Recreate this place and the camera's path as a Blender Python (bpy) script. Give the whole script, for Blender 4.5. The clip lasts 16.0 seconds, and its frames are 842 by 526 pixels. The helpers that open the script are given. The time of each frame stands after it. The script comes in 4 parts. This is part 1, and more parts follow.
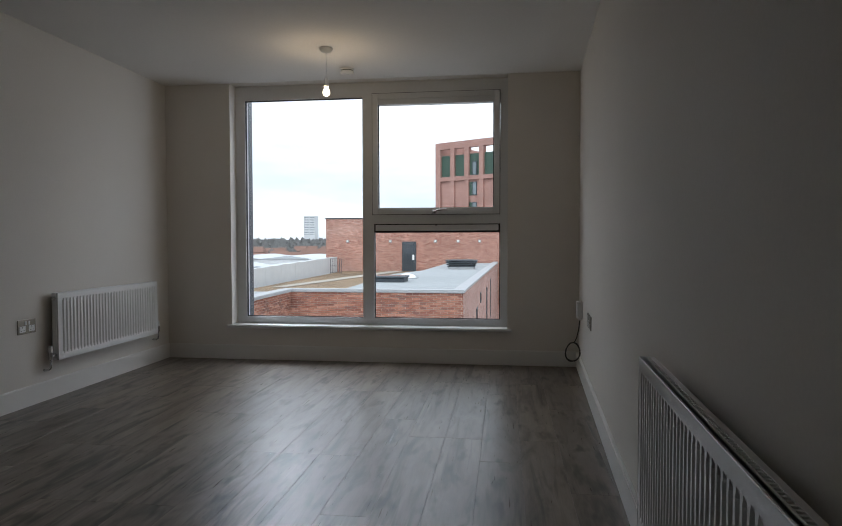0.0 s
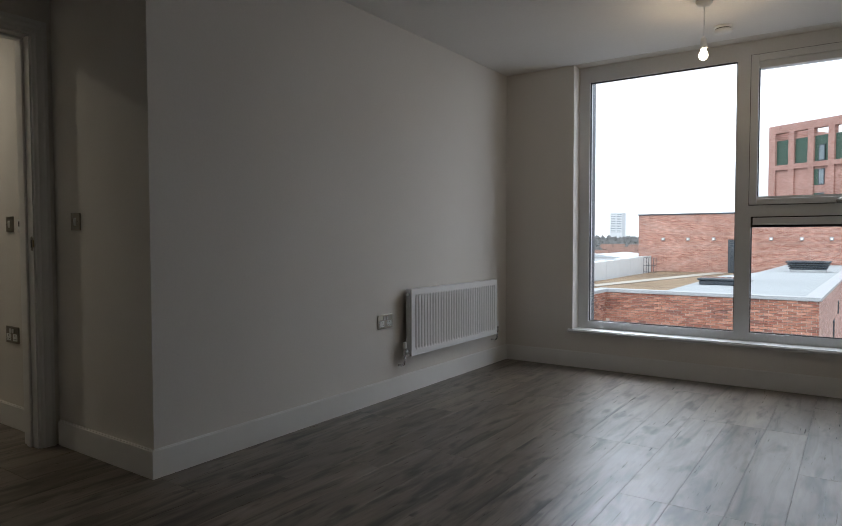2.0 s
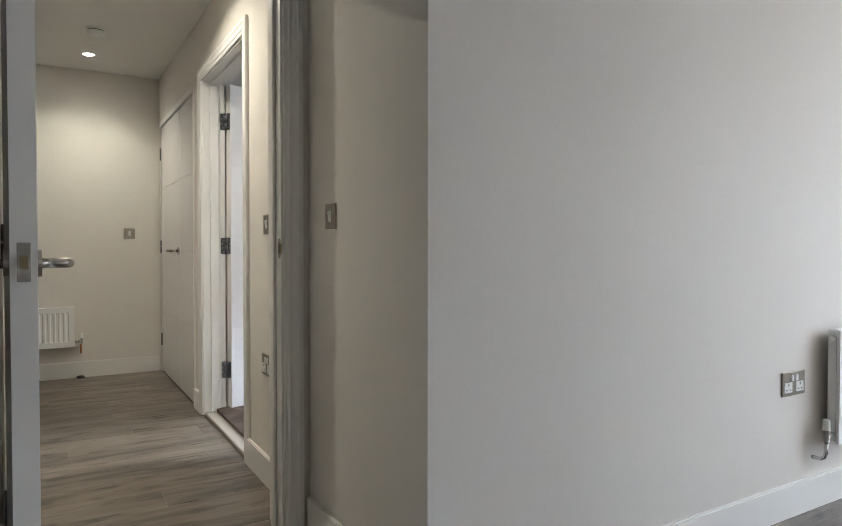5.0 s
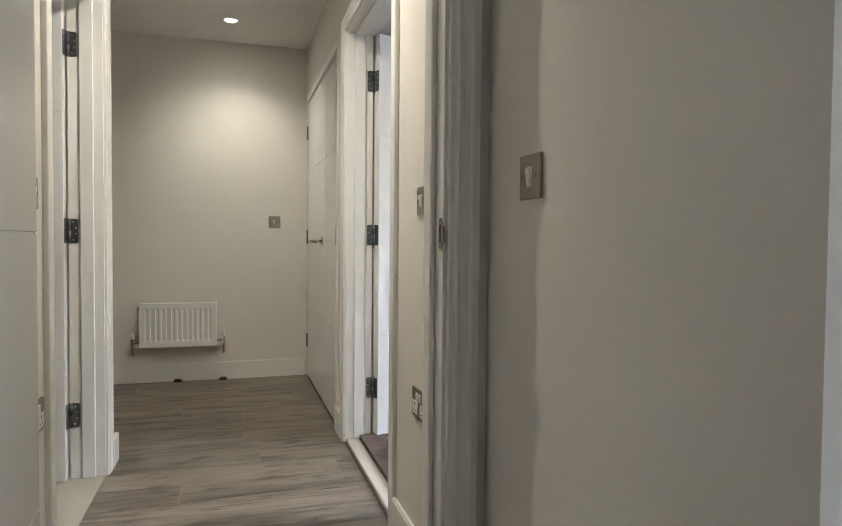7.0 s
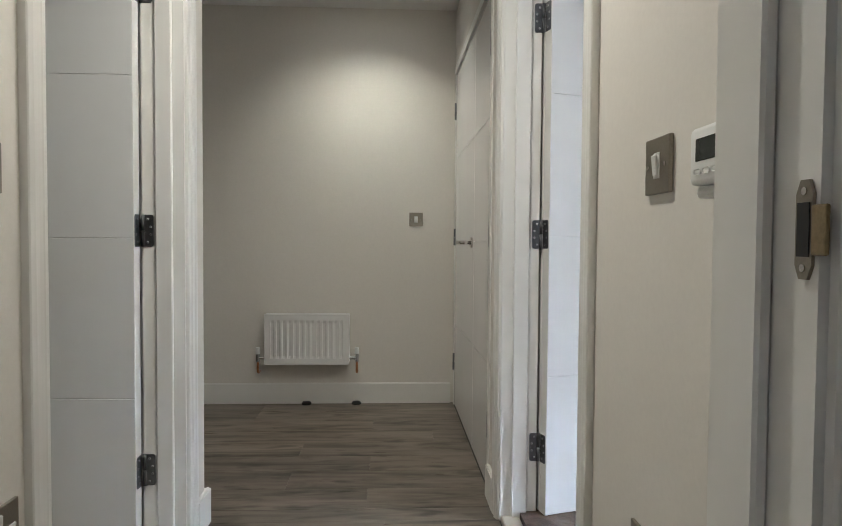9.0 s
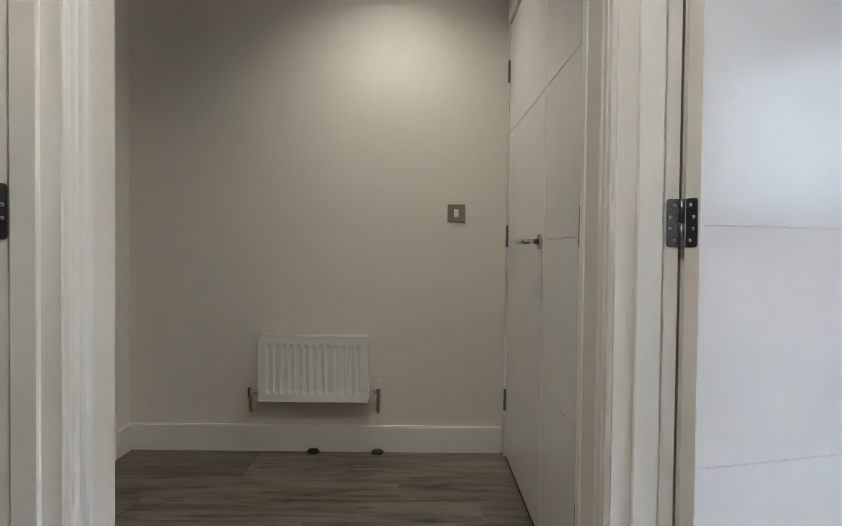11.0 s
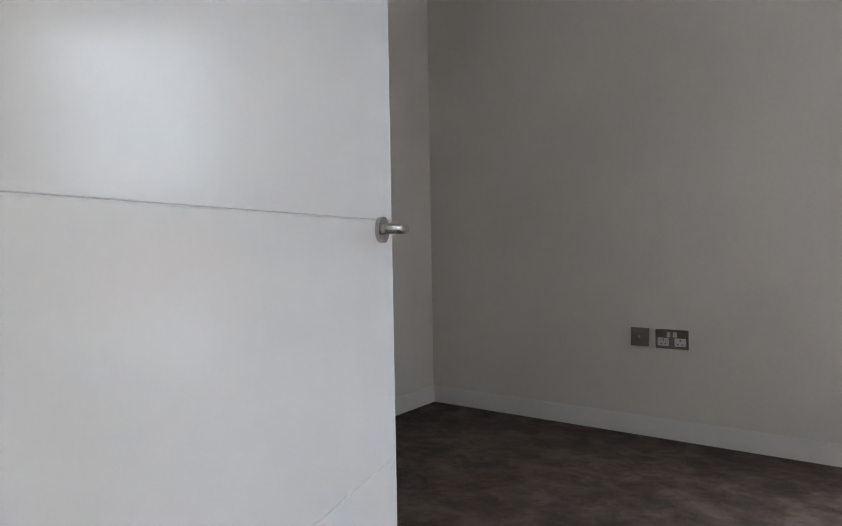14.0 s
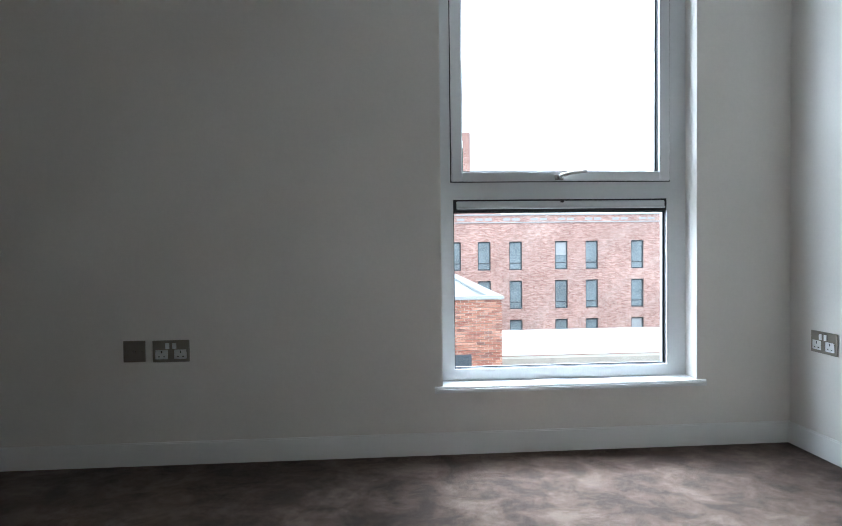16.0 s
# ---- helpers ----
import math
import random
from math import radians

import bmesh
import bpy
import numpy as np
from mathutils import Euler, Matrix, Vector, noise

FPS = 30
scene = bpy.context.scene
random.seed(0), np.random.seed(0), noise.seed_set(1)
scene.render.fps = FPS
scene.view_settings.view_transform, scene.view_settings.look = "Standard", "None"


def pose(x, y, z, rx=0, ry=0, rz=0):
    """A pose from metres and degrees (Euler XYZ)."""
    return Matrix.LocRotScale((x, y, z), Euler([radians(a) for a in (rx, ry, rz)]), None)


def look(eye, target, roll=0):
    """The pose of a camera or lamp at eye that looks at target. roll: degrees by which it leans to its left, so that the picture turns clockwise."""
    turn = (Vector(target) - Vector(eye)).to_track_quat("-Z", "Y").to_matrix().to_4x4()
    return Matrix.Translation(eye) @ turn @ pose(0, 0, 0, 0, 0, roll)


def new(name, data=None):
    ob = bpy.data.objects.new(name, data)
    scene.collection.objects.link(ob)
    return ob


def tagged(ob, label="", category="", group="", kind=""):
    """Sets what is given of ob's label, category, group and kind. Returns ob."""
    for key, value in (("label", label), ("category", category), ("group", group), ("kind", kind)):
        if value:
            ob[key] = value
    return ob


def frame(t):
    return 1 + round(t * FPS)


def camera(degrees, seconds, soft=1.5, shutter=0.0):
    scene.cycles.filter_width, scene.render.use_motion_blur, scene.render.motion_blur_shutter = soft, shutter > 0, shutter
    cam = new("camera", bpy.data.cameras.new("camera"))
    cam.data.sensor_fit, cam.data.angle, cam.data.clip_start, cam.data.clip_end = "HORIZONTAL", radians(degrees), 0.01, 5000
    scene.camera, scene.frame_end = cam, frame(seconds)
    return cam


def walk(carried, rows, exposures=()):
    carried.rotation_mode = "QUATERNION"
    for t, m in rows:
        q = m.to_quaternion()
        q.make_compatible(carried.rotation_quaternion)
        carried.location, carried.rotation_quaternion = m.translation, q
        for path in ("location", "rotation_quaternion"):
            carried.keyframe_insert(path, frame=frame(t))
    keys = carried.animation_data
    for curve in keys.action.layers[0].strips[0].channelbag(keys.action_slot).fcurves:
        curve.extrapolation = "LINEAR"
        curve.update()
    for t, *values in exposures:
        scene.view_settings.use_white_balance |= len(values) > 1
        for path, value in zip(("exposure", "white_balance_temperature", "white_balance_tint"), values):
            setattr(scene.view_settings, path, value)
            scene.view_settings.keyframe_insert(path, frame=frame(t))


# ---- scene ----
cam = camera(67.5, 16.0, soft=0.9, shutter=0.0)
PATH = [
    (0, (2.965, -5.246, 1.035), (2.702, -3.265, 0.963), -0.1),
    (0.5, (2.873, -5.215, 1.027), (2.54, -3.244, 0.953), -0.0),
    (1, (2.754, -5.152, 1.022), (2.198, -3.232, 0.949), -0.1),
    (1.5, (2.607, -4.974, 1.024), (1.722, -3.183, 0.946), -0.1),
    (2, (2.467, -4.832, 1.026), (1.328, -3.19, 0.949), -0.1),
    (2.5, (2.266, -4.729, 1.022), (0.941, -3.232, 0.954), 0.0),
    (3, (2.06, -4.631, 1.012), (0.641, -3.224, 0.951), 0.0),
    (3.5, (1.877, -4.488, 1.01), (0.333, -3.218, 0.952), 0.1),
    (3.7, (1.828, -4.404, 0.991), (0.237, -3.193, 0.951), -0.0),
    (5.8, (0.973, -3.973, 1.008), (-0.843, -3.139, 0.937), 0.1),
    (6, (0.896, -3.935, 1.005), (-0.954, -3.18, 0.936), 0.1),
    (6.5, (0.674, -3.873, 1.005), (-1.218, -3.226, 0.945), 0.6),
    (7, (0.456, -3.825, 0.986), (-1.459, -3.249, 0.922), 0.5),
    (7.5, (0.225, -3.737, 0.984), (-1.73, -3.32, 0.919), 0.3),
    (8, (0.026, -3.685, 0.98), (-1.959, -3.451, 0.912), 0.2),
    (8.5, (-0.207, -3.69, 0.995), (-2.199, -3.536, 0.925), 0.4),
    (9, (-0.399, -3.687, 0.995), (-2.396, -3.587, 0.926), 0.4),
    (9.2, (-0.489, -3.681, 0.983), (-2.486, -3.605, 0.917), 0.6),
    (11.3, (-1.426, -3.694, 0.958), (-3.426, -3.692, 0.909), 0.6),
    (11.5, (-1.507, -3.649, 0.950), (-3.507, -3.611, 0.908), 0.4),
    (12, (-1.646, -3.601, 0.946), (-3.609, -3.218, 0.916), 0.8),
    (12.5, (-1.815, -3.545, 0.976), (-3.542, -2.539, 0.903), 0.1),
    (13, (-1.905, -3.486, 0.963), (-3.389, -2.147, 0.904), -0.6),
    (13.5, (-1.984, -3.363, 0.956), (-3.323, -1.879, 0.889), -0.7),
    (14, (-1.989, -3.271, 0.966), (-3.169, -1.657, 0.907), -1.0),
    (14.5, (-2.028, -3.145, 0.972), (-2.908, -1.35, 0.903), -0.7),
    (15, (-1.973, -2.946, 0.94), (-2.38, -0.989, 0.878), -0.6),
    (15.5, (-1.976, -2.923, 0.935), (-2.045, -0.925, 0.878), -0.7),
    (16, (-1.939, -2.876, 0.93), (-1.79, -0.883, 0.871), -0.7),
]
EXPOSURES = [
    (0.0, 0.22, 6050, 10),
    (2.0, 0.5, 6050, 10),
    (2.5, 0.95, 6100, 10),
    (3.0, 1.42, 6100, 10),
    (3.5, 1.8, 6000, 10),
    (6.0, 2.45, 5800, 8),
    (7.5, 2.45, 5750, 8),
    (9.0, 2.25, 5500, 8),
    (11.5, 2.0, 5700, 8),
    (13.0, 1.85, 5650, 10),
    (14.0, 1.95, 5900, 10),
    (14.5, 2.2, 6000, 10),
    (15.0, 2.4, 6100, 10),
    (15.5, 2.0, 5850, 6),
    (16.0, 1.25, 5550, 4),
]
walk(cam, [(t, look(eye, target, roll)) for t, eye, target, roll in PATH], EXPOSURES)

SKY = 0.12           # strength of the overcast sky
# watts of the added sky fill lamps outside the living room and bedroom
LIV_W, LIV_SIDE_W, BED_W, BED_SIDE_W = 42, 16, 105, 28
BULB_W, SPOT_W = 1.9, 3.4
XRV = 3.565          # right wall of the living room
BEDX = -4.144        # side wall of the bedroom
BSX = -2.777         # double socket on the bedroom's window wall
BED_SWING = 106
CUPW = 0.835         # wider leaf of the cupboard

# ---- world, sun, large lights ----
world = bpy.data.worlds.new("overcast_sky")
scene.world = world
world.use_nodes = True
wn, wl = world.node_tree.nodes, world.node_tree.links
wn.clear()
w_out = wn.new("ShaderNodeOutputWorld")
w_bg = wn.new("ShaderNodeBackground")
w_sky = wn.new("ShaderNodeTexSky")
w_sky.sky_type = "NISHITA"
w_sky.sun_disc = False
w_sky.sun_elevation = radians(28)
w_sky.sun_rotation = radians(200)
w_hsv = wn.new("ShaderNodeHueSaturation")
w_hsv.inputs["Saturation"].default_value = 0.10
w_hsv.inputs["Value"].default_value = 1.0
w_noise = wn.new("ShaderNodeTexNoise")
w_noise.inputs["Scale"].default_value = 3.2
w_noise.inputs["Detail"].default_value = 6
w_noise.inputs["Roughness"].default_value = 0.55
w_map = wn.new("ShaderNodeMapping")
w_map.inputs["Scale"].default_value = (1, 1, 4.5)
w_tc = wn.new("ShaderNodeTexCoord")
w_ramp = wn.new("ShaderNodeValToRGB")
w_ramp.color_ramp.elements[0].position, w_ramp.color_ramp.elements[0].color = 0.36, (7.0, 8.0, 8.6, 1)
w_ramp.color_ramp.elements[1].position, w_ramp.color_ramp.elements[1].color = 0.62, (9.2, 9.5, 9.7, 1)
w_mix = wn.new("ShaderNodeMix")
w_mix.data_type = "RGBA"
w_mix.inputs[0].default_value = 0.85
wl.new(w_tc.outputs["Generated"], w_map.inputs["Vector"])
wl.new(w_map.outputs["Vector"], w_noise.inputs["Vector"])
wl.new(w_noise.outputs["Fac"], w_ramp.inputs["Fac"])
wl.new(w_sky.outputs["Color"], w_hsv.inputs["Color"])
wl.new(w_hsv.outputs["Color"], w_mix.inputs[6])
wl.new(w_ramp.outputs["Color"], w_mix.inputs[7])
# an overcast sky grows brighter towards the zenith
w_sep = wn.new("ShaderNodeSeparateXYZ")
w_grad = wn.new("ShaderNodeMapRange")
w_grad.inputs["From Min"].default_value, w_grad.inputs["From Max"].default_value = 0.12, 1.0
w_grad.inputs["To Min"].default_value, w_grad.inputs["To Max"].default_value = 1.0, 2.0
w_mul = wn.new("ShaderNodeVectorMath")
w_mul.operation = "SCALE"
wl.new(w_tc.outputs["Generated"], w_sep.inputs[0])
wl.new(w_sep.outputs["Z"], w_grad.inputs["Value"])
wl.new(w_mix.outputs[2], w_mul.inputs[0])
wl.new(w_grad.outputs["Result"], w_mul.inputs["Scale"])
wl.new(w_mul.outputs[0], w_bg.inputs["Color"])
wl.new(w_bg.outputs["Background"], w_out.inputs["Surface"])
w_bg.inputs["Strength"].default_value = SKY

sun = new("sun", bpy.data.lights.new("sun", "SUN"))
sun.data.energy, sun.data.angle, sun.data.color = 0.6, radians(20), (1, 0.97, 0.93)
sun.matrix_world = look((0, -30, 25), (0, 0, 0))


def lamp(name, kind, at, target, watts, colour, size=0.1, size_y=None, spread=180):
    data = bpy.data.lights.new(name, kind)
    data.energy, data.color = watts, colour
    if kind == "AREA":
        data.size, data.spread = size, radians(spread)
        if size_y:
            data.shape, data.size_y = "RECTANGLE", size_y
    elif kind == "SPOT":
        data.shadow_soft_size, data.spot_size, data.spot_blend = size, radians(134), 1.0
    else:
        data.shadow_soft_size = size
    ob = new(name, data)
    ob.matrix_world = look(at, target)
    return ob


# added unseen fill lamps above and beside the two windows, boosting the sky's light
lamp("sky_fill_living", "AREA", (1.77, 1.7, 3.55), (1.77, -1.1, 0.75), LIV_W, (0.89, 0.93, 1.0), 2.6, 2.0)
lamp("sky_fill_living_side", "AREA", (4.3, 1.75, 1.75), (0.0, -2.2, 1.2), LIV_SIDE_W, (0.89, 0.93, 1.0), 1.6, 2.2)
lamp("sky_fill_bedroom", "AREA", (-1.09, 3.0, 4.3), (-1.09, -1.6, 0.9), BED_W, (0.88, 0.93, 1.0), 2.4, 1.3, 64)
lamp("sky_fill_bedroom_side", "AREA", (-2.75, 1.0, 1.7), (-0.5, -1.3, 1.25), BED_SIDE_W, (0.88, 0.93, 1.0), 1.3, 1.7)
lamp("pendant_bulb_light", "POINT", (1.708, -0.864, 2.068), (1.708, -0.864, 0), BULB_W, (1.0, 0.72, 0.42), 0.03)
lamp("hall_downlight_far", "SPOT", (-3.79, -3.83, 2.386), (-3.79, -3.83, 0), SPOT_W * 3.6, (1.0, 0.87, 0.66), 0.05)
lamp("hall_downlight_near", "AREA", (-1.80, -3.83, 2.386), (-1.80, -3.83, 0), SPOT_W * 0.88, (1.0, 0.87, 0.66), 0.06, spread=150)


# ---- materials ----
def material(name):
    m = bpy.data.materials.new(name)
    m.use_nodes = True
    return m, m.node_tree.nodes, m.node_tree.links, m.node_tree.nodes["Principled BSDF"]


def coords(n, l, scale, kind="Object"):
    tc, mp = n.new("ShaderNodeTexCoord"), n.new("ShaderNodeMapping")
    mp.inputs["Scale"].default_value = scale
    l.new(tc.outputs[kind], mp.inputs["Vector"])
    return mp


def noise_node(n, l, vec, scale, detail=4, rough=0.55):
    t = n.new("ShaderNodeTexNoise")
    t.inputs["Scale"].default_value, t.inputs["Detail"].default_value, t.inputs["Roughness"].default_value = scale, detail, rough
    l.new(vec, t.inputs["Vector"])
    return t


def ramp(n, l, fac, stops):
    r = n.new("ShaderNodeValToRGB")
    e = r.color_ramp.elements
    while len(e) < len(stops):
        e.new(0.5)
    for i, (p, c) in enumerate(stops):
        e[i].position, e[i].color = p, (*c, 1)
    l.new(fac, r.inputs["Fac"])
    return r


def bump(n, l, b, height, strength, dist):
    bp = n.new("ShaderNodeBump")
    bp.inputs["Strength"].default_value, bp.inputs["Distance"].default_value = strength, dist
    l.new(height, bp.inputs["Height"])
    l.new(bp.outputs["Normal"], b.inputs["Normal"])


def surface(name, colour, rough, spread=0.06, metal=0.0, grain=60, big=1.5, relief=0.0, relief_scale=200, spec=0.5, gloss=0.0):
    """A painted or plain surface: blotches and grain in colour and gloss, and fine relief."""
    m, n, l, b = material(name)
    mp = coords(n, l, (1, 1, 1))
    a = noise_node(n, l, mp.outputs[0], big, 5)
    g = noise_node(n, l, mp.outputs[0], grain, 3)
    add = n.new("ShaderNodeMath")
    add.operation = "ADD"
    l.new(a.outputs["Fac"], add.inputs[0])
    l.new(g.outputs["Fac"], add.inputs[1])
    half = n.new("ShaderNodeMath")
    half.operation = "MULTIPLY"
    half.inputs[1].default_value = 0.5
    l.new(add.outputs[0], half.inputs[0])
    lo = tuple(c * (1 - spread) for c in colour)
    hi = tuple(min(1, c * (1 + spread)) for c in colour)
    r = ramp(n, l, half.outputs[0], [(0.35, lo), (0.65, hi)])
    l.new(r.outputs["Color"], b.inputs["Base Color"])
    b.inputs["Roughness"].default_value = rough
    if gloss:
        rr = ramp(n, l, a.outputs["Fac"], [(0.2, (max(0.02, rough - gloss),) * 3), (0.8, (min(1, rough + gloss),) * 3)])
        l.new(rr.outputs["Color"], b.inputs["Roughness"])
    b.inputs["Metallic"].default_value = metal
    b.inputs["Specular IOR Level"].default_value = spec
    if relief:
        h = noise_node(n, l, mp.outputs[0], relief_scale, 2)
        bump(n, l, b, h.outputs["Fac"], relief, 0.002)
    return m


WALL = surface("wall_paint", (0.74, 0.705, 0.65), 0.75, 0.025, grain=90, relief=0.12, relief_scale=260, spec=0.3)
CEIL = surface("ceiling_paint", (0.82, 0.805, 0.775), 0.9, 0.02, relief=0.08, spec=0.2)
TRIM = surface("satin_trim_paint", (0.80, 0.785, 0.75), 0.38, 0.012, grain=12)
DOOR = surface("door_paint", (0.80, 0.795, 0.785), 0.17, 0.015, grain=4, gloss=0.03)
ENAMEL = surface("radiator_enamel", (0.82, 0.815, 0.80), 0.28, 0.02)
PVC = surface("window_frame_paint", (0.66, 0.665, 0.66), 0.42, 0.03)
SILL = surface("window_board_paint", (0.74, 0.74, 0.73), 0.35, 0.03)
PALE_STRIP = surface("threshold_strip", (0.40, 0.36, 0.31), 0.5, 0.05)
NICKEL = surface("brushed_nickel", (0.33, 0.30, 0.25), 0.34, 0.10, metal=1.0, grain=300)
STEEL = surface("satin_steel", (0.55, 0.53, 0.50), 0.25, 0.08, metal=1.0, grain=300)
HINGE = surface("hinge_steel", (0.17, 0.175, 0.185), 0.36, 0.15, metal=1.0, grain=200)
CHROME = surface("chrome", (0.68, 0.68, 0.68), 0.14, 0.04, metal=1.0)
COPPER = surface("copper_pipe", (0.50, 0.24, 0.13), 0.3, 0.15, metal=1.0)
PLASTIC = surface("white_plastic", (0.80, 0.80, 0.78), 0.4, 0.02)
# black of gaskets, gaps and holes, and of the radiators' painted inner shade
BLACK = surface("black_gasket_and_shade", (0.015, 0.015, 0.016), 0.5, 0.2)
DARK = surface("dark_door_paint", (0.008, 0.008, 0.009), 0.6, 0.2, spec=0.2)
SCREEN = surface("lcd_screen", (0.04, 0.045, 0.04), 0.2, 0.1)
CABLE = surface("grey_cable", (0.05, 0.05, 0.05), 0.5, 0.1)
COPING = surface("grey_coping_metal", (0.36, 0.365, 0.37), 0.5, 0.10, grain=8)
MEMBRANE = surface("roof_membrane", (0.31, 0.325, 0.33), 0.7, 0.14, grain=3, big=0.25)
SEDUM = surface("sedum_roof", (0.21, 0.145, 0.085), 0.95, 0.45, grain=5, big=0.35)
PATHM = surface("paving_pale", (0.36, 0.325, 0.275), 0.9, 0.12, grain=4, big=0.5)
WHITEWALL = surface("white_parapet_paint", (0.62, 0.63, 0.63), 0.7, 0.06, grain=2, big=0.2)
ANTHRA = surface("anthracite_metal", (0.045, 0.055, 0.065), 0.45, 0.15)
GREENP = surface("green_panel", (0.045, 0.085, 0.06), 0.5, 0.15, grain=2, big=0.3)
ROOFGREY = surface("far_roof_sheet", (0.50, 0.52, 0.54), 0.6, 0.10, grain=0.3, big=0.05)
CONC = surface("far_concrete", (0.70, 0.71, 0.72), 0.8, 0.06, grain=0.5, big=0.05)
# distance haze is painted into the trees as a paler grey
LEAFM = surface("hazy_winter_trees", (0.13, 0.13, 0.125), 0.95, 0.4, grain=0.4, big=0.05)
GROUND = surface("ground_asphalt", (0.09, 0.09, 0.085), 0.95, 0.3, grain=0.3, big=0.02)
HOUSEM = surface("far_house_brick", (0.22, 0.13, 0.10), 0.9, 0.3, grain=0.5, big=0.05)


def laminate():
    m, n, l, b = material("grey_oak_laminate")
    info = n.new("ShaderNodeObjectInfo")
    tc = n.new("ShaderNodeTexCoord")
    off = n.new("ShaderNodeVectorMath")
    off.operation = "MULTIPLY_ADD"
    off.inputs[1].default_value = (1, 1, 1)
    mul = n.new("ShaderNodeMath")
    mul.operation = "MULTIPLY"
    mul.inputs[1].default_value = 37.0
    l.new(info.outputs["Random"], mul.inputs[0])
    l.new(tc.outputs["Object"], off.inputs[0])
    l.new(mul.outputs[0], off.inputs[2])
    mp = n.new("ShaderNodeMapping")
    mp.inputs["Scale"].default_value = (8.0, 1.8, 1)
    l.new(off.outputs[0], mp.inputs["Vector"])
    broad = noise_node(n, l, mp.outputs[0], 1.3, 6, 0.6)
    broad.inputs["Distortion"].default_value = 0.6
    mp2 = n.new("ShaderNodeMapping")
    mp2.inputs["Scale"].default_value = (95, 4.0, 1)
    l.new(off.outputs[0], mp2.inputs["Vector"])
    fine = noise_node(n, l, mp2.outputs[0], 1.0, 4, 0.6)
    knots = n.new("ShaderNodeTexNoise")
    mp3 = n.new("ShaderNodeMapping")
    mp3.inputs["Scale"].default_value = (15.0, 4.5, 1)
    l.new(off.outputs[0], mp3.inputs["Vector"])
    l.new(mp3.outputs[0], knots.inputs["Vector"])
    knots.inputs["Scale"].default_value, knots.inputs["Detail"].default_value = 1.0, 2
    c1 = ramp(n, l, broad.outputs["Fac"], [(0.30, (0.060, 0.044, 0.032)), (0.44, (0.158, 0.131, 0.104)), (0.66, (0.238, 0.203, 0.165))])
    c2 = ramp(n, l, fine.outputs["Fac"], [(0.32, (0.74, 0.72, 0.70)), (0.58, (1.0, 1.0, 1.0))])
    c3 = ramp(n, l, knots.outputs["Fac"], [(0.28, (0.22, 0.175, 0.14)), (0.43, (1.0, 1.0, 1.0))])
    mp4 = n.new("ShaderNodeMapping")
    mp4.inputs["Scale"].default_value = (13.0, 1.1, 1)
    l.new(off.outputs[0], mp4.inputs["Vector"])
    streak = noise_node(n, l, mp4.outputs[0], 1.0, 3, 0.6)
    streak.inputs["Distortion"].default_value = 0.8
    c4 = ramp(n, l, streak.outputs["Fac"], [(0.29, (0.22, 0.185, 0.155)), (0.48, (1.0, 1.0, 1.0))])
    tone = ramp(n, l, info.outputs["Random"], [(0.0, (0.82, 0.82, 0.83)), (1.0, (1.10, 1.08, 1.06))])
    last = c1.outputs["Color"]
    for r in (c2, c3, c4, tone):
        mx = n.new("ShaderNodeMix")
        mx.data_type, mx.blend_type = "RGBA", "MULTIPLY"
        mx.inputs[0].default_value = 1.0
        l.new(last, mx.inputs[6])
        l.new(r.outputs["Color"], mx.inputs[7])
        last = mx.outputs[2]
    l.new(last, b.inputs["Base Color"])
    rr = ramp(n, l, fine.outputs["Fac"], [(0.3, (0.27,) * 3), (0.7, (0.38,) * 3)])
    l.new(rr.outputs["Color"], b.inputs["Roughness"])
    bump(n, l, b, fine.outputs["Fac"], 0.25, 0.001)
    return m


def carpet():
    m, n, l, b = material("brown_pile_carpet")
    mp = coords(n, l, (1, 1, 1))
    a = noise_node(n, l, mp.outputs[0], 6.5, 7, 0.75)
    a.inputs["Distortion"].default_value = 0.25
    g = noise_node(n, l, mp.outputs[0], 420, 2)
    c1 = ramp(n, l, a.outputs["Fac"], [(0.40, (0.050, 0.030, 0.021)), (0.51, (0.098, 0.064, 0.046)), (0.62, (0.160, 0.112, 0.082))])
    c2 = ramp(n, l, g.outputs["Fac"], [(0.3, (0.6,) * 3), (0.7, (1.1,) * 3)])
    mx = n.new("ShaderNodeMix")
    mx.data_type, mx.blend_type = "RGBA", "MULTIPLY"
    mx.inputs[0].default_value = 1.0
    l.new(c1.outputs["Color"], mx.inputs[6])
    l.new(c2.outputs["Color"], mx.inputs[7])
    l.new(mx.outputs[2], b.inputs["Base Color"])
    b.inputs["Roughness"].default_value = 0.95
    b.inputs["Sheen Weight"].default_value = 0.08
    b.inputs["Specular IOR Level"].default_value = 0.15
    add = n.new("ShaderNodeMath")
    add.operation = "ADD"
    l.new(a.outputs["Fac"], add.inputs[0])
    l.new(g.outputs["Fac"], add.inputs[1])
    bump(n, l, b, add.outputs[0], 0.6, 0.006)
    return m


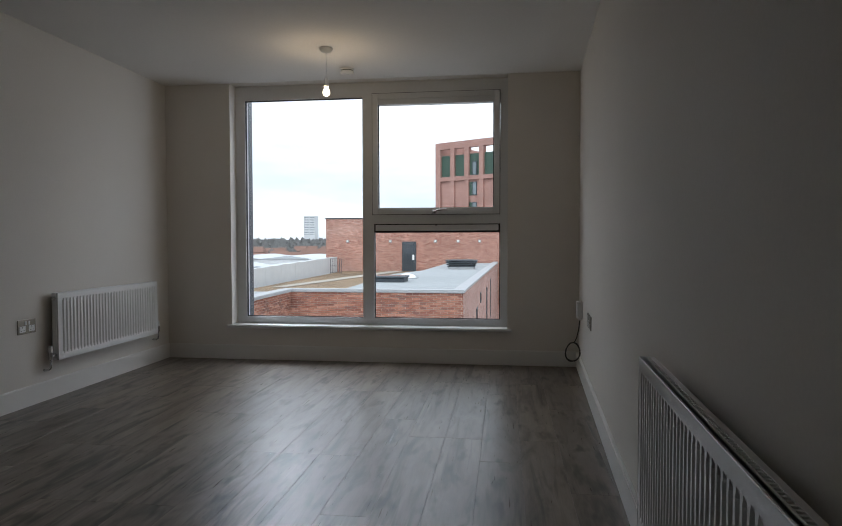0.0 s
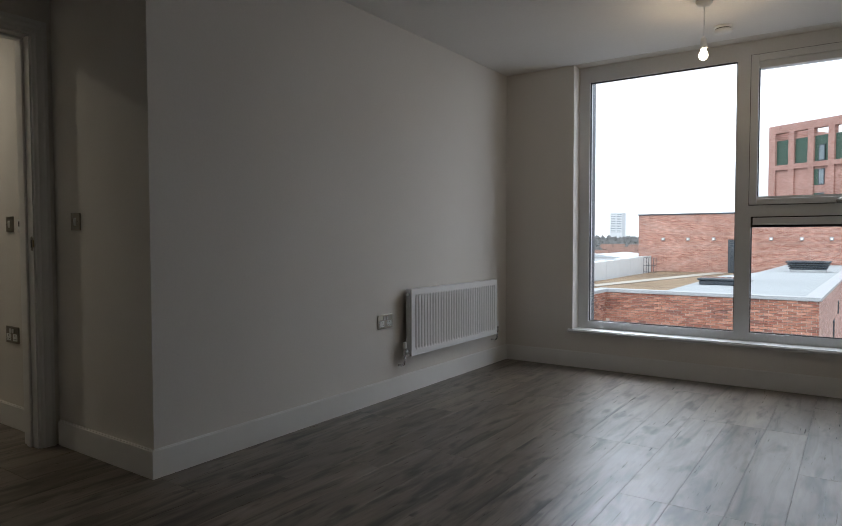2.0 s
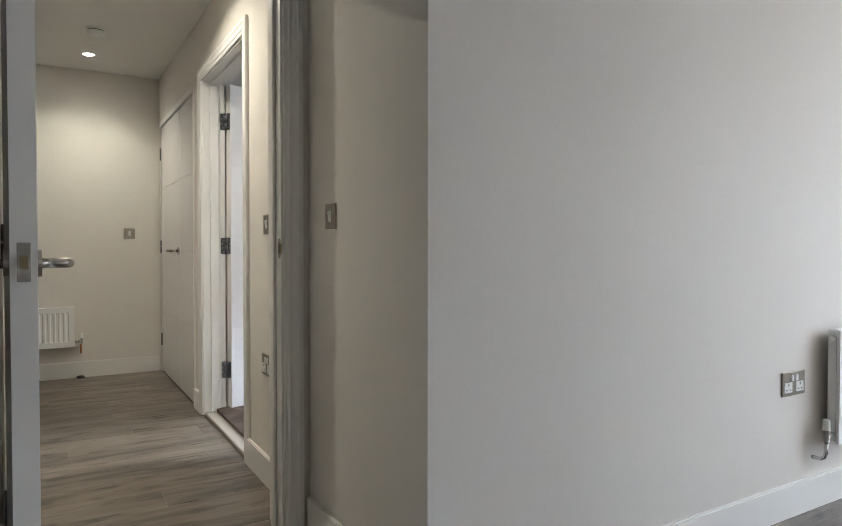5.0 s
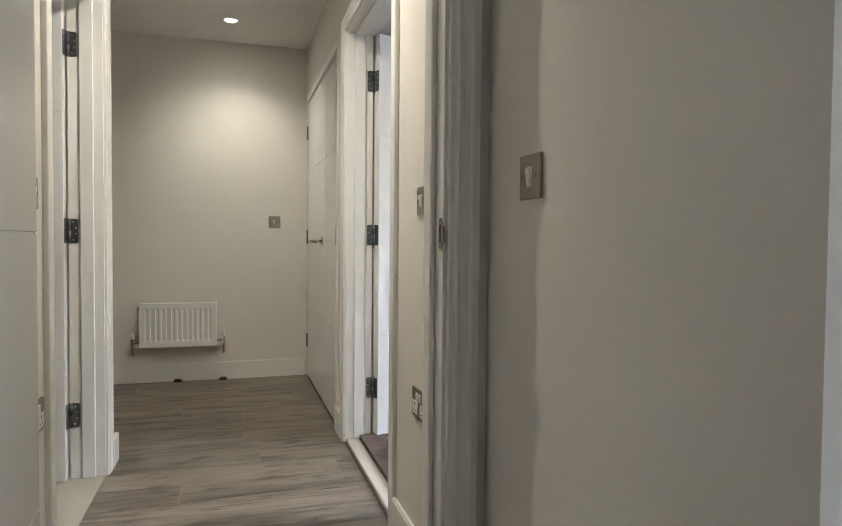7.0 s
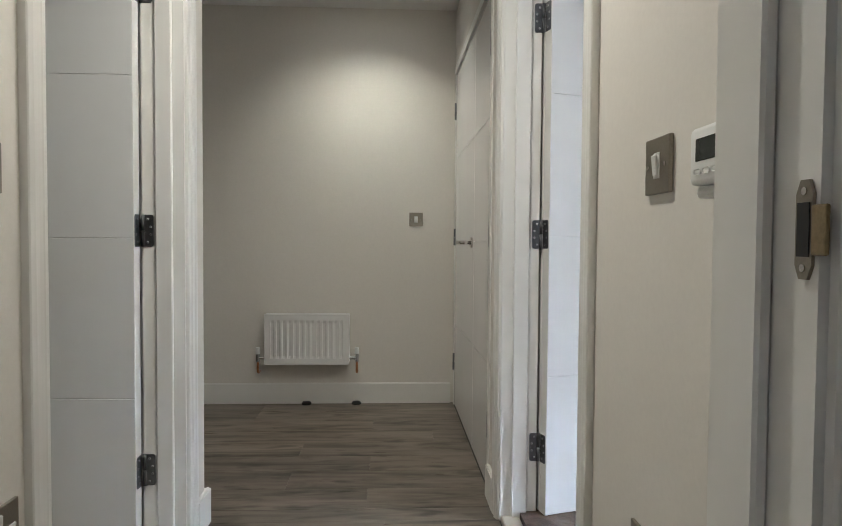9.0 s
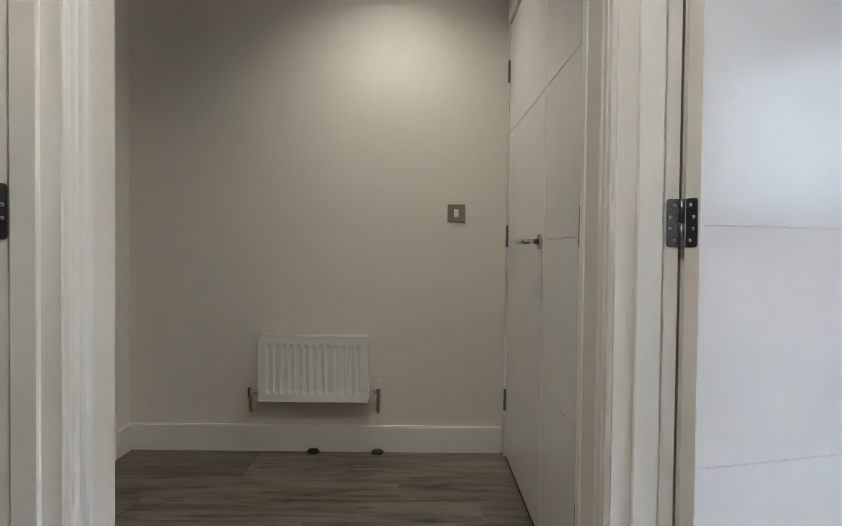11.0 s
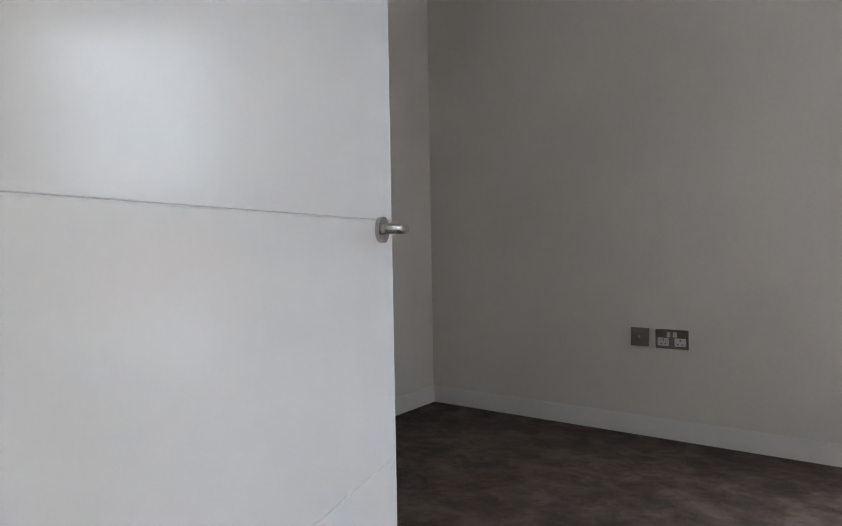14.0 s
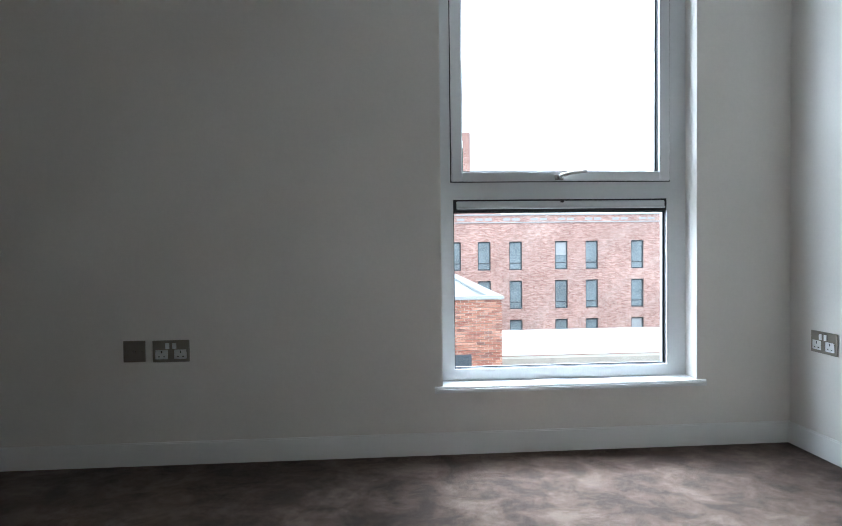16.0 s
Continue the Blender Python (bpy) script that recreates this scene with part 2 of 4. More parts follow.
def brick_face(name, axis, tint, mortar, big=0.3):
    """Far brickwork at true size; axis is the world axis that runs along the wall."""
    m, n, l, b = material(name)
    tc = n.new("ShaderNodeTexCoord")
    sep, com = n.new("ShaderNodeSeparateXYZ"), n.new("ShaderNodeCombineXYZ")
    l.new(tc.outputs["Object"], sep.inputs[0])
    l.new(sep.outputs[axis], com.inputs["X"])
    l.new(sep.outputs["Z"], com.inputs["Y"])
    br = n.new("ShaderNodeTexBrick")
    br.inputs["Scale"].default_value = 1.0
    br.inputs["Brick Width"].default_value, br.inputs["Row Height"].default_value = 0.225, 0.075
    br.inputs["Mortar Size"].default_value, br.inputs["Bias"].default_value = 0.006, 0.0
    br.inputs["Color1"].default_value = (*tint, 1)
    br.inputs["Color2"].default_value = (*(c * f for c, f in zip(tint, (0.62, 0.50, 0.48))), 1)
    br.inputs["Mortar"].default_value = (*mortar, 1)
    l.new(com.outputs[0], br.inputs["Vector"])
    a = noise_node(n, l, tc.outputs["Object"], big, 5)
    flat = n.new("ShaderNodeMapping")
    flat.inputs["Scale"].default_value = (2.6, 7.5, 1)
    l.new(com.outputs[0], flat.inputs["Vector"])
    patch = noise_node(n, l, flat.outputs[0], 1.0, 4, 0.7)
    c2 = ramp(n, l, a.outputs["Fac"], [(0.3, (0.82, 0.80, 0.80)), (0.7, (1.12, 1.12, 1.12))])
    c3 = ramp(n, l, patch.outputs["Fac"], [(0.36, (0.72, 0.68, 0.66)), (0.64, (1.18, 1.18, 1.18))])
    last = br.outputs["Color"]
    for r in (c2, c3):
        mx = n.new("ShaderNodeMix")
        mx.data_type, mx.blend_type = "RGBA", "MULTIPLY"
        mx.inputs[0].default_value = 1.0
        l.new(last, mx.inputs[6])
        l.new(r.outputs["Color"], mx.inputs[7])
        last = mx.outputs[2]
    l.new(last, b.inputs["Base Color"])
    b.inputs["Roughness"].default_value = 0.9
    bump(n, l, b, br.outputs["Fac"], -0.4, 0.01)
    return m


def brick_piece():
    m, n, l, b = material("red_multi_brick")
    info = n.new("ShaderNodeObjectInfo")
    isl = n.new("ShaderNodeNewGeometry")
    add = n.new("ShaderNodeMath")
    add.operation = "ADD"
    fr = n.new("ShaderNodeMath")
    fr.operation = "FRACT"
    l.new(info.outputs["Random"], add.inputs[0])
    l.new(isl.outputs["Random Per Island"], add.inputs[1])
    l.new(add.outputs[0], fr.inputs[0])
    c = ramp(n, l, fr.outputs[0], [(0.0, (0.27, 0.105, 0.07)), (0.3, (0.38, 0.165, 0.105)), (0.6, (0.52, 0.27, 0.19)), (0.8, (0.32, 0.135, 0.09)), (1.0, (0.19, 0.09, 0.07))])
    mp = coords(n, l, (1, 1, 1))
    g = noise_node(n, l, mp.outputs[0], 25, 4)
    c2 = ramp(n, l, g.outputs["Fac"], [(0.3, (0.75,) * 3), (0.7, (1.15,) * 3)])
    mx = n.new("ShaderNodeMix")
    mx.data_type, mx.blend_type = "RGBA", "MULTIPLY"
    mx.inputs[0].default_value = 1.0
    l.new(c.outputs["Color"], mx.inputs[6])
    l.new(c2.outputs["Color"], mx.inputs[7])
    l.new(mx.outputs[2], b.inputs["Base Color"])
    b.inputs["Roughness"].default_value = 0.9
    bump(n, l, b, g.outputs["Fac"], 0.4, 0.004)
    return m


def glass(name, tint=(1, 1, 1), rough=0.0):
    m, n, l, b = material(name)
    b.inputs["Base Color"].default_value = (*tint, 1)
    b.inputs["Transmission Weight"].default_value = 1.0
    b.inputs["Roughness"].default_value = rough
    b.inputs["IOR"].default_value = 1.45
    return m


def glow(name, colour, strength):
    m, n, l, b = material(name)
    b.inputs["Base Color"].default_value = (*colour, 1)
    b.inputs["Emission Color"].default_value = (*colour, 1)
    b.inputs["Emission Strength"].default_value = strength
    return m


ZINC = surface("zinc_screw", (0.62, 0.62, 0.63), 0.5, 0.05, metal=0.5)
BRASS = surface("worn_brass", (0.30, 0.235, 0.14), 0.4, 0.2, metal=1.0, grain=200)
LAMINATE, CARPET = laminate(), carpet()
BRICK_X = brick_face("brickwork_far", "X", (0.52, 0.285, 0.215), (0.52, 0.43, 0.38))
BRICK_Y = brick_face("brickwork_side", "Y", (0.52, 0.325, 0.27), (0.52, 0.42, 0.37))
BRICK_PALE = brick_face("brickwork_pale", "X", (0.52, 0.335, 0.285), (0.52, 0.43, 0.39))
BRICK_TOWER = brick_face("brickwork_tower", "X", (0.50, 0.30, 0.25), (0.48, 0.37, 0.32))
BRICK = brick_piece()
MORTAR = surface("mortar", (0.74, 0.69, 0.63), 0.95, 0.15, grain=30)
GLASS = glass("window_glass")
DARKGLASS = surface("far_window_glass", (0.05, 0.06, 0.07), 0.08, 0.3, grain=2, big=0.6)
# opaque panes; the reflected sky is painted in as a lighter blue-grey
SKYGLASS = surface("far_window_sky_reflection", (0.19, 0.225, 0.24), 0.10, 0.25, grain=2, big=0.6)
BULB = glow("warm_bulb_glow", (1.0, 0.84, 0.58), 5.0)
SPOTG = glow("downlight_glow", (1.0, 0.90, 0.75), 14.0)


# ---- mesh helpers ----
def box(bm, x0, x1, y0, y1, z0, z1):
    v = [bm.verts.new(c) for c in ((x0, y0, z0), (x1, y0, z0), (x1, y1, z0), (x0, y1, z0), (x0, y0, z1), (x1, y0, z1), (x1, y1, z1), (x0, y1, z1))]
    for f in ((3, 2, 1, 0), (4, 5, 6, 7), (0, 1, 5, 4), (1, 2, 6, 5), (2, 3, 7, 6), (3, 0, 4, 7)):
        bm.faces.new([v[i] for i in f])
    return v


def boxes(*list_of):
    bm = bmesh.new()
    for b in list_of:
        box(bm, *b)
    return bm


def bevelled(bm, width, segments=2):
    bmesh.ops.bevel(bm, geom=bm.edges[:], offset=width, segments=segments, affect="EDGES", profile=0.5)
    return bm


def rounded(x0, x1, y0, y1, z0, z1, r, segments=2):
    return bevelled(boxes((x0, x1, y0, y1, z0, z1)), r, segments)


def tube(points, radius, sides=12, bm=None):
    """A round bar along points, with closed ends."""
    bm = bm or bmesh.new()
    pts = [Vector(p) for p in points]
    rings = []
    for i, p in enumerate(pts):
        d = (pts[min(i + 1, len(pts) - 1)] - pts[max(i - 1, 0)]).normalized()
        q = d.to_track_quat("Z", "Y")
        rad = radius[i] if isinstance(radius, (list, tuple)) else radius
        rings.append([bm.verts.new(p + q @ Vector((rad * math.cos(a), rad * math.sin(a), 0))) for a in (2 * math.pi * k / sides for k in range(sides))])
    for a, b in zip(rings, rings[1:]):
        for k in range(sides):
            bm.faces.new((a[k], a[(k + 1) % sides], b[(k + 1) % sides], b[k]))
    bm.faces.new(rings[0][::-1])
    bm.faces.new(rings[-1])
    return bm


def lathe(profile, sides=24, axis="Z"):
    """profile: (radius, height) pairs, turned about the axis."""
    bm = bmesh.new()
    rings = []
    for r, h in profile:
        ring = []
        for k in range(sides):
            a = 2 * math.pi * k / sides
            p = (r * math.cos(a), r * math.sin(a), h)
            if axis == "Y":
                p = (p[0], p[2], p[1])
            ring.append(bm.verts.new(p))
        rings.append(ring)
    for a, b in zip(rings, rings[1:]):
        for k in range(sides):
            bm.faces.new((a[k], a[(k + 1) % sides], b[(k + 1) % sides], b[k]))
    bm.faces.new(rings[0][::-1])
    bm.faces.new(rings[-1])
    bmesh.ops.recalc_face_normals(bm, faces=bm.faces[:])
    return bm


def mesh_of(name, bm, mat, smooth=False):
    me = bpy.data.meshes.new(name)
    bmesh.ops.recalc_face_normals(bm, faces=bm.faces[:]) if len(bm.faces) < 4000 else None
    bm.to_mesh(me)
    bm.free()
    me.materials.append(mat)
    if smooth:
        for p in me.polygons:
            p.use_smooth = True
    return me


def part(name, bm, mat, parent=None, label="", smooth=False):
    ob = new(name, mesh_of(name, bm, mat, smooth))
    if parent:
        ob.parent = parent
    if label:
        ob["label"] = label
    return ob


def structure(name, bm, mat, label, category):
    return tagged(part(name, bm, mat), label, category, kind="structure")


def thing(name, m, label, category, group="", kind=""):
    ob = new(name)
    ob.empty_display_size = 0.1
    ob.matrix_basis = m
    return tagged(ob, label, category, group, kind)


# ---- the setting ----
H = 2.395          # ceiling height
TOP = 2.58
SKIRT = 0.125
YS = -3.29       # hall side of the wall between hall and bedroom
YB = -3.15        # its bedroom side
XE = -4.26        # end wall of the hall
XR = XRV        # right wall of the living room
YH = -4.33        # hall's other long wall
CARPET_Z = 0.033
YW = -0.217       # bedroom side of the window wall
WX0, WX1 = -0.957, -0.815  # wall between hall and living room
BD0, BD1 = -2.60, -1.67    # bedroom doorway
LD0, LD1 = -2.415, -1.61    # bathroom doorway
CD0, CD1 = -4.205, -2.87    # cupboard doorway
VD0, VD1 = -4.204, -3.394   # living room doorway, along y
DH = 2.0                   # clear height of doorways
LW0, LW1 = 0.594, 2.989    # living room window opening
BW0, BW1 = -1.653, -0.53   # bedroom window opening

structure("wall_facade_inner", boxes(
    (-0.099, LW0, 0, 0.22, 0, TOP),
    (LW0, LW1, 0, 0.22, 0, 0.27), (LW1, 4.0, 0, 0.22, 0, TOP),
    (LW0, LW1, 0, 0.22, H - 0.002, TOP)), WALL, "cream painted plaster wall around the living room window", "wall")
structure("wall_bedroom_window", boxes(
    (-4.6, BW0, YW, YW + 0.17, 0, TOP), (BW0, BW1, YW, YW + 0.17, 0, 0.295), (BW1, -0.1, YW, YW + 0.17, 0, TOP), (BW0, BW1, YW, YW + 0.17, H - 0.002, TOP)), WALL, "cream painted plaster wall around the bedroom window", "wall")
structure("wall_facade_outer", boxes(
    (-6, BW0 - 0.02, YW + 0.172, YW + 0.24, -3, 3.2), (BW0 - 0.02, BW1 + 0.06, YW + 0.172, YW + 0.24, -3, 0.30), (BW1 + 0.06, -0.1, YW + 0.172, YW + 0.24, -3, 3.2), (-0.1, LW0 + 0.03, 0.223, 0.42, -3, 3.2),
    (LW0 + 0.03, LW1 - 0.03, 0.223, 0.42, -3, 0.28), (LW1 - 0.03, 6, 0.223, 0.42, -3, 3.2),
    (BW0 - 0.02, BW1 + 0.06, YW + 0.172, YW + 0.24, H - 0.03, 3.2), (LW0 + 0.03, LW1 - 0.03, 0.223, 0.42, H - 0.03, 3.2)), ANTHRA, "dark clad outer face of the flat's facade", "wall")
structure("wall_living_left", boxes((-0.098, 0, YB, -0.001, 0, TOP)), WALL, "cream painted wall between living room and bedroom", "wall")
# the living room's right wall stands a little out of square
SKEW = Matrix.Translation((XR, 0, 0)) @ pose(0, 0, 0, 0, 0, -2.5)
structure("wall_living_right", boxes((0, 0.15, -7.4, 0.02, 0, TOP)), WALL, "cream painted long wall of the living room", "wall").matrix_basis = SKEW
structure("wall_living_back", boxes((-0.96, XR, -7.3, -7.15, 0, TOP)), WALL, "plain cream back wall of the living room", "wall")
structure("wall_hall_bedroom", boxes(
    (-4.6, CD0, YS, YB, 0, TOP), (CD0, CD1, YS, YB, DH + 0.02, TOP), (CD1, BD0 - 0.03, YS, YB, 0, TOP),
    (BD0 - 0.03, BD1 + 0.03, YS, YB, DH + 0.03, TOP), (BD1 + 0.03, 0, YS, YB, 0, TOP)), WALL, "cream painted wall with light switches beside the doorways", "wall")
structure("wall_living_hall", boxes(
    (WX0, WX1, VD1 + 0.03, YS - 0.001, 0, TOP), (WX0, WX1, VD0 - 0.03, VD1 + 0.03, DH + 0.03, TOP),
    (WX0, WX1, -7.15, VD0 - 0.03, 0, TOP)), WALL, "cream painted wall around the living room doorway", "wall")
structure("wall_hall_bathroom", boxes(
    (LD1 + 0.03, WX0 - 0.002, YH - 0.13, YH, 0, TOP), (LD0 - 0.03, LD1 + 0.03, YH - 0.13, YH, DH + 0.03, TOP),
    (-2.61, LD0 - 0.03, YH - 0.13, YH, 0, TOP), (-2.61, -2.51, -6.0, YH - 0.13, 0, TOP)), WALL, "cream painted hall wall beside the bathroom doorway", "wall")
structure("wall_hall_end", boxes((XE - 0.15, XE, -5.2, YS - 0.001, 0, TOP)), WALL, "cream painted end wall of the hall", "wall")
structure("wall_entrance", boxes((XE, -4.05, -5.2, -5.06, 0, TOP), (-4.05, -3.11, -5.2, -5.06, 2.05, TOP), (-3.11, -2.612, -5.2, -5.06, 0, TOP)), WALL, "cream painted wall around the dark entrance door", "wall")
structure("wall_bathroom", boxes((-2.508, WX0 - 0.002, -6.15, -6.0, 0, TOP)), WALL, "plain painted bathroom wall", "wall")
structure("wall_bedroom_left", boxes((-4.35, BEDX, YB, YW - 0.001, 0, TOP)), WALL, "cream painted side wall of the bedroom", "wall")
structure("wall_cupboard", boxes((CD0 - 0.05, CD1 + 0.05, YB + 0.001, YB + 0.02, 0, DH + 0.1)), WALL, "plain back of the shallow cupboard", "wall")
structure("ceiling", boxes((-0.097, 4.0, -7.3, 0.125, H, H + 0.06), (-4.6, -0.1, -7.3, YW + 0.105, H, H + 0.06)), CEIL, "white painted flat ceiling", "ceiling")
structure("roof_slab", boxes((-6, 6, -9, 0.42, 2.56, 2.9)), CONC, "plain concrete slab above the flat", "ceiling")
structure("slab", boxes((-6, 6, -9, 0.21, -0.3, -0.012)), CONC, "plain concrete slab under the floors", "floor")
floor_lam = structure("floor", boxes((WX0, XR, -7.15, 0, -0.011, -0.003), (XE, WX0, -5.15, YS + 0.03, -0.011, -0.003)), BLACK, "grey oak laminate floor of narrow planks", "floor")
structure("floor_bathroom", boxes((-2.5, WX0, -6.0, YH - 0.001, -0.011, 0.002)), PATHM, "pale beige vinyl bathroom floor", "floor")
structure("carpet", boxes((-4.3, -0.1, YB, YW, -0.011, CARPET_Z), (BD0, BD1, YS + 0.071, YB, -0.011, CARPET_Z)), CARPET, "mottled brown pile carpet in the bedroom", "carpet")
structure("threshold", rounded(BD0, BD1, YS + 0.004, YS + 0.070, -0.01, 0.018, 0.006), PALE_STRIP, "pale beige threshold strip under the bedroom door", "threshold")


def skirting(x0, x1, y0, y1, z0=0.0):
    """A run of skirting board with a rounded top edge, filling the given footprint."""
    bm = boxes((x0, x1, y0, y1, z0, SKIRT + (0.002 if z0 else 0)))
    top = [e for e in bm.edges if all(v.co.z > 0.1 for v in e.verts)]
    bmesh.ops.bevel(bm, geom=top, offset=0.005, segments=2, affect="EDGES")
    return structure("baseboard", bm, TRIM, "white painted skirting board along the wall", "skirting board")


T = 0.018
skirting(0, T, YS - T, -0.001)
skirting(T, XR - T, -T, 0)
skirting(-T, 0, -7.1, -T).matrix_basis = SKEW
skirting(WX1 + 0.02, 0, YS - T, YS)
skirting(WX1, WX1 + T, -7.1, VD0 - 0.08)
skirting(BD1 + 0.08, WX0 - 0.02, YS - T, YS)
skirting(CD1 + 0.04, BD0 - 0.08, YS - T, YS)
skirting(XE, XE + T, -5.06, YS - T)
skirting(LD1 + 0.08, WX0 - 0.02, YH, YH + T)
skirting(-2.61 - T, LD0 - 0.08, YH, YH + T)
skirting(-2.61 - T, -2.61, -5.06, YH)
skirting(XE + T, -4.11, -5.06, -5.06 + T)
skirting(BEDX, -0.1, YW - T, YW, CARPET_Z)
skirting(BEDX, BEDX + T, YB, YW - T, CARPET_Z)
skirting(-0.1 - T, -0.1, YB, YW - T, CARPET_Z)
skirting(BD1 + 0.08, -0.1 - T, YB, YB + T, CARPET_Z)
skirting(BEDX + T, BD0 - 0.08, YB, YB + T, CARPET_Z)


# ---- doors ----
# half-section of the architrave: (share of the width from the opening, thickness)
MOULD = ((0.0, 0.0), (0.0, 0.009), (0.04, 0.0115), (0.16, 0.012), (0.22, 0.0135), (0.26, 0.016), (0.31, 0.0165), (0.36, 0.0152), (0.50, 0.0140),
         (0.64, 0.0147), (0.72, 0.0175), (0.78, 0.018), (0.84, 0.0172), (0.97, 0.0165), (1.0, 0.014), (1.0, 0.0))


def moulding(bm, rings):
    """A solid swept from ring to ring of equal length."""
    rows = [[bm.verts.new(p) for p in ring_] for ring_ in rings]
    n = len(MOULD)
    for a, b in zip(rows, rows[1:]):
        for k in range(n):
            bm.faces.new((a[k], a[(k + 1) % n], b[(k + 1) % n], b[k]))
    bm.faces.new(rows[0][::-1])
    bm.faces.new(rows[-1])


def profile_board(bm, along, across, height, flip):
    """An upright moulded architrave, inner edge along[0], outer edge along[1], mitred at the top; proud of y = across towards flip."""
    a0, a1 = along
    w = a1 - a0
    moulding(bm, [[(a0 + w * f, across + flip * d, 0) for f, d in MOULD], [(a0 + w * f, across + flip * d, height + abs(w) * f) for f, d in MOULD]])


def profile_head(bm, x0, x1, across, z, flip, width=0.07):
    """The moulded head between two uprights, inner edge at z, mitred to them."""
    moulding(bm, [[(x0 - width * f, across + flip * d, z + width * f) for f, d in MOULD], [(x1 + width * f, across + flip * d, z + width * f) for f, d in MOULD]])


def door_frame(name, m, width, depth, stop_y, label, both=True, back=0.0):
    """Local: opening from x = 0 to width, wall from y = 0 (front) to depth; front faces -y."""
    d = thing(name, m, label, "door frame", kind="structure")
    part("jamb", boxes((-0.03, 0, 0, depth - back, 0, DH)), TRIM, d)
    part("jamb", boxes((width, width + 0.03, 0, depth - back, 0, DH)), TRIM, d)
    part("head", boxes((-0.03, width + 0.03, 0, depth, DH, DH + 0.03)), TRIM, d)
    s0, s1 = stop_y
    part("door_stop", bevelled(boxes((0, 0.013, s0, s1, 0, DH - 0.013)), 0.003, 1), TRIM, d)
    part("door_stop", bevelled(boxes((width - 0.013, width, s0, s1, 0, DH - 0.013)), 0.003, 1), TRIM, d)
    part("door_stop", bevelled(boxes((0, width, s0, s1, DH - 0.013, DH)), 0.003, 1), TRIM, d)
    for y, flip in ((0, -1), (depth, 1)) if both else ((0, -1),):
        bm = bmesh.new()
        profile_board(bm, (-0.008, -0.078), y, DH + 0.008, flip)
        part("architrave", bm, TRIM, d)
        bm = bmesh.new()
        profile_board(bm, (width + 0.008, width + 0.078), y, DH + 0.008, flip)
        part("architrave", bm, TRIM, d)
        bm = bmesh.new()
        profile_head(bm, -0.008, width + 0.008, y, DH + 0.008, flip)
        part("architrave", bm, TRIM, d)
    return d


def hinge_leaf(name, parent, x, y0, y1, z, side, label=""):
    """A thin steel plate with rounded outer corners at y1, in the plane of x, with four screws towards side."""
    c = 0.007 if y1 > y0 else -0.007
    rim = [(y0, -0.05), (y1 - c, -0.05), (y1 - c * 0.3, -0.05 + abs(c) * 0.3), (y1, -0.05 + abs(c)), (y1, 0.05 - abs(c)), (y1 - c * 0.3, 0.05 - abs(c) * 0.3), (y1 - c, 0.05), (y0, 0.05)]
    bm = bmesh.new()
    a = [bm.verts.new((x - 0.0013, y, z + h)) for y, h in rim]
    b = [bm.verts.new((x + 0.0013, y, z + h)) for y, h in rim]
    bm.faces.new(a[::-1])
    bm.faces.new(b)
    for k in range(8):
        bm.faces.new((a[k], a[(k + 1) % 8], b[(k + 1) % 8], b[k]))
    p = part(name, bm, HINGE, parent, label)
    ym = (y0 + y1) / 2
    for dz, off in ((-0.036, 0.004), (-0.012, -0.005), (0.012, -0.005), (0.036, 0.004)):
        y = ym + (off if y1 < y0 else -off)
        part("screw", lathe_x(x + side * 0.0012, y, z + dz, side), ZINC, p, "", True)
        part("screw_slot", boxes((min(x + side * 0.0021, x + side * 0.0025), max(x + side * 0.0021, x + side * 0.0025), y - 0.0012, y + 0.0012, z + dz - 0.0012, z + dz + 0.0012)), BLACK, p)
    return p


def lathe_x(x, y, z, side):
    return tube([(x, y, z), (x + side * 0.0010, y, z)], (0.0040, 0.0032), 10)


def hinge(parent, x, y, z, folded=False, side=1):
    """A butt hinge with its knuckle at x, y; the plate lies on the jamb, or the hinge is folded so that only the knuckle shows."""
    k = part("hinge", tube([(x, y, z - 0.05), (x, y, z - 0.001)], 0.0065, 12), HINGE, parent, "dark steel butt hinge", True)
    part("knuckle", tube([(x, y, z + 0.001), (x, y, z + 0.05)], 0.0062, 12), HINGE, k, "", True)
    if not folded:
        hinge_leaf("hinge_plate", k, x - 0.0008 * side, y - 0.005, y - 0.032, z, side)
    return k


def lever(parent, x, z, side, toward):
    """A lever handle on a round rose; side: -1 front face, 1 back face; toward: lever points to +x or -x."""
    y0 = -0.022 if side < 0 else 0.022
    rose = part("handle_rose", tube([(x, y0, z), (x, y0 + side * 0.009, z)], 0.026, 24), STEEL, parent, "round satin steel handle rose")
    pts = [(x, y0 + side * 0.008, z), (x, y0 + side * 0.046, z), (x + toward * 0.006, y0 + side * 0.054, z), (x + toward * 0.018, y0 + side * 0.058, z), (x + toward * 0.115, y0 + side * 0.058, z)]
    part("lever", tube(pts, 0.0095, 14), STEEL, rose, "satin steel lever", True)


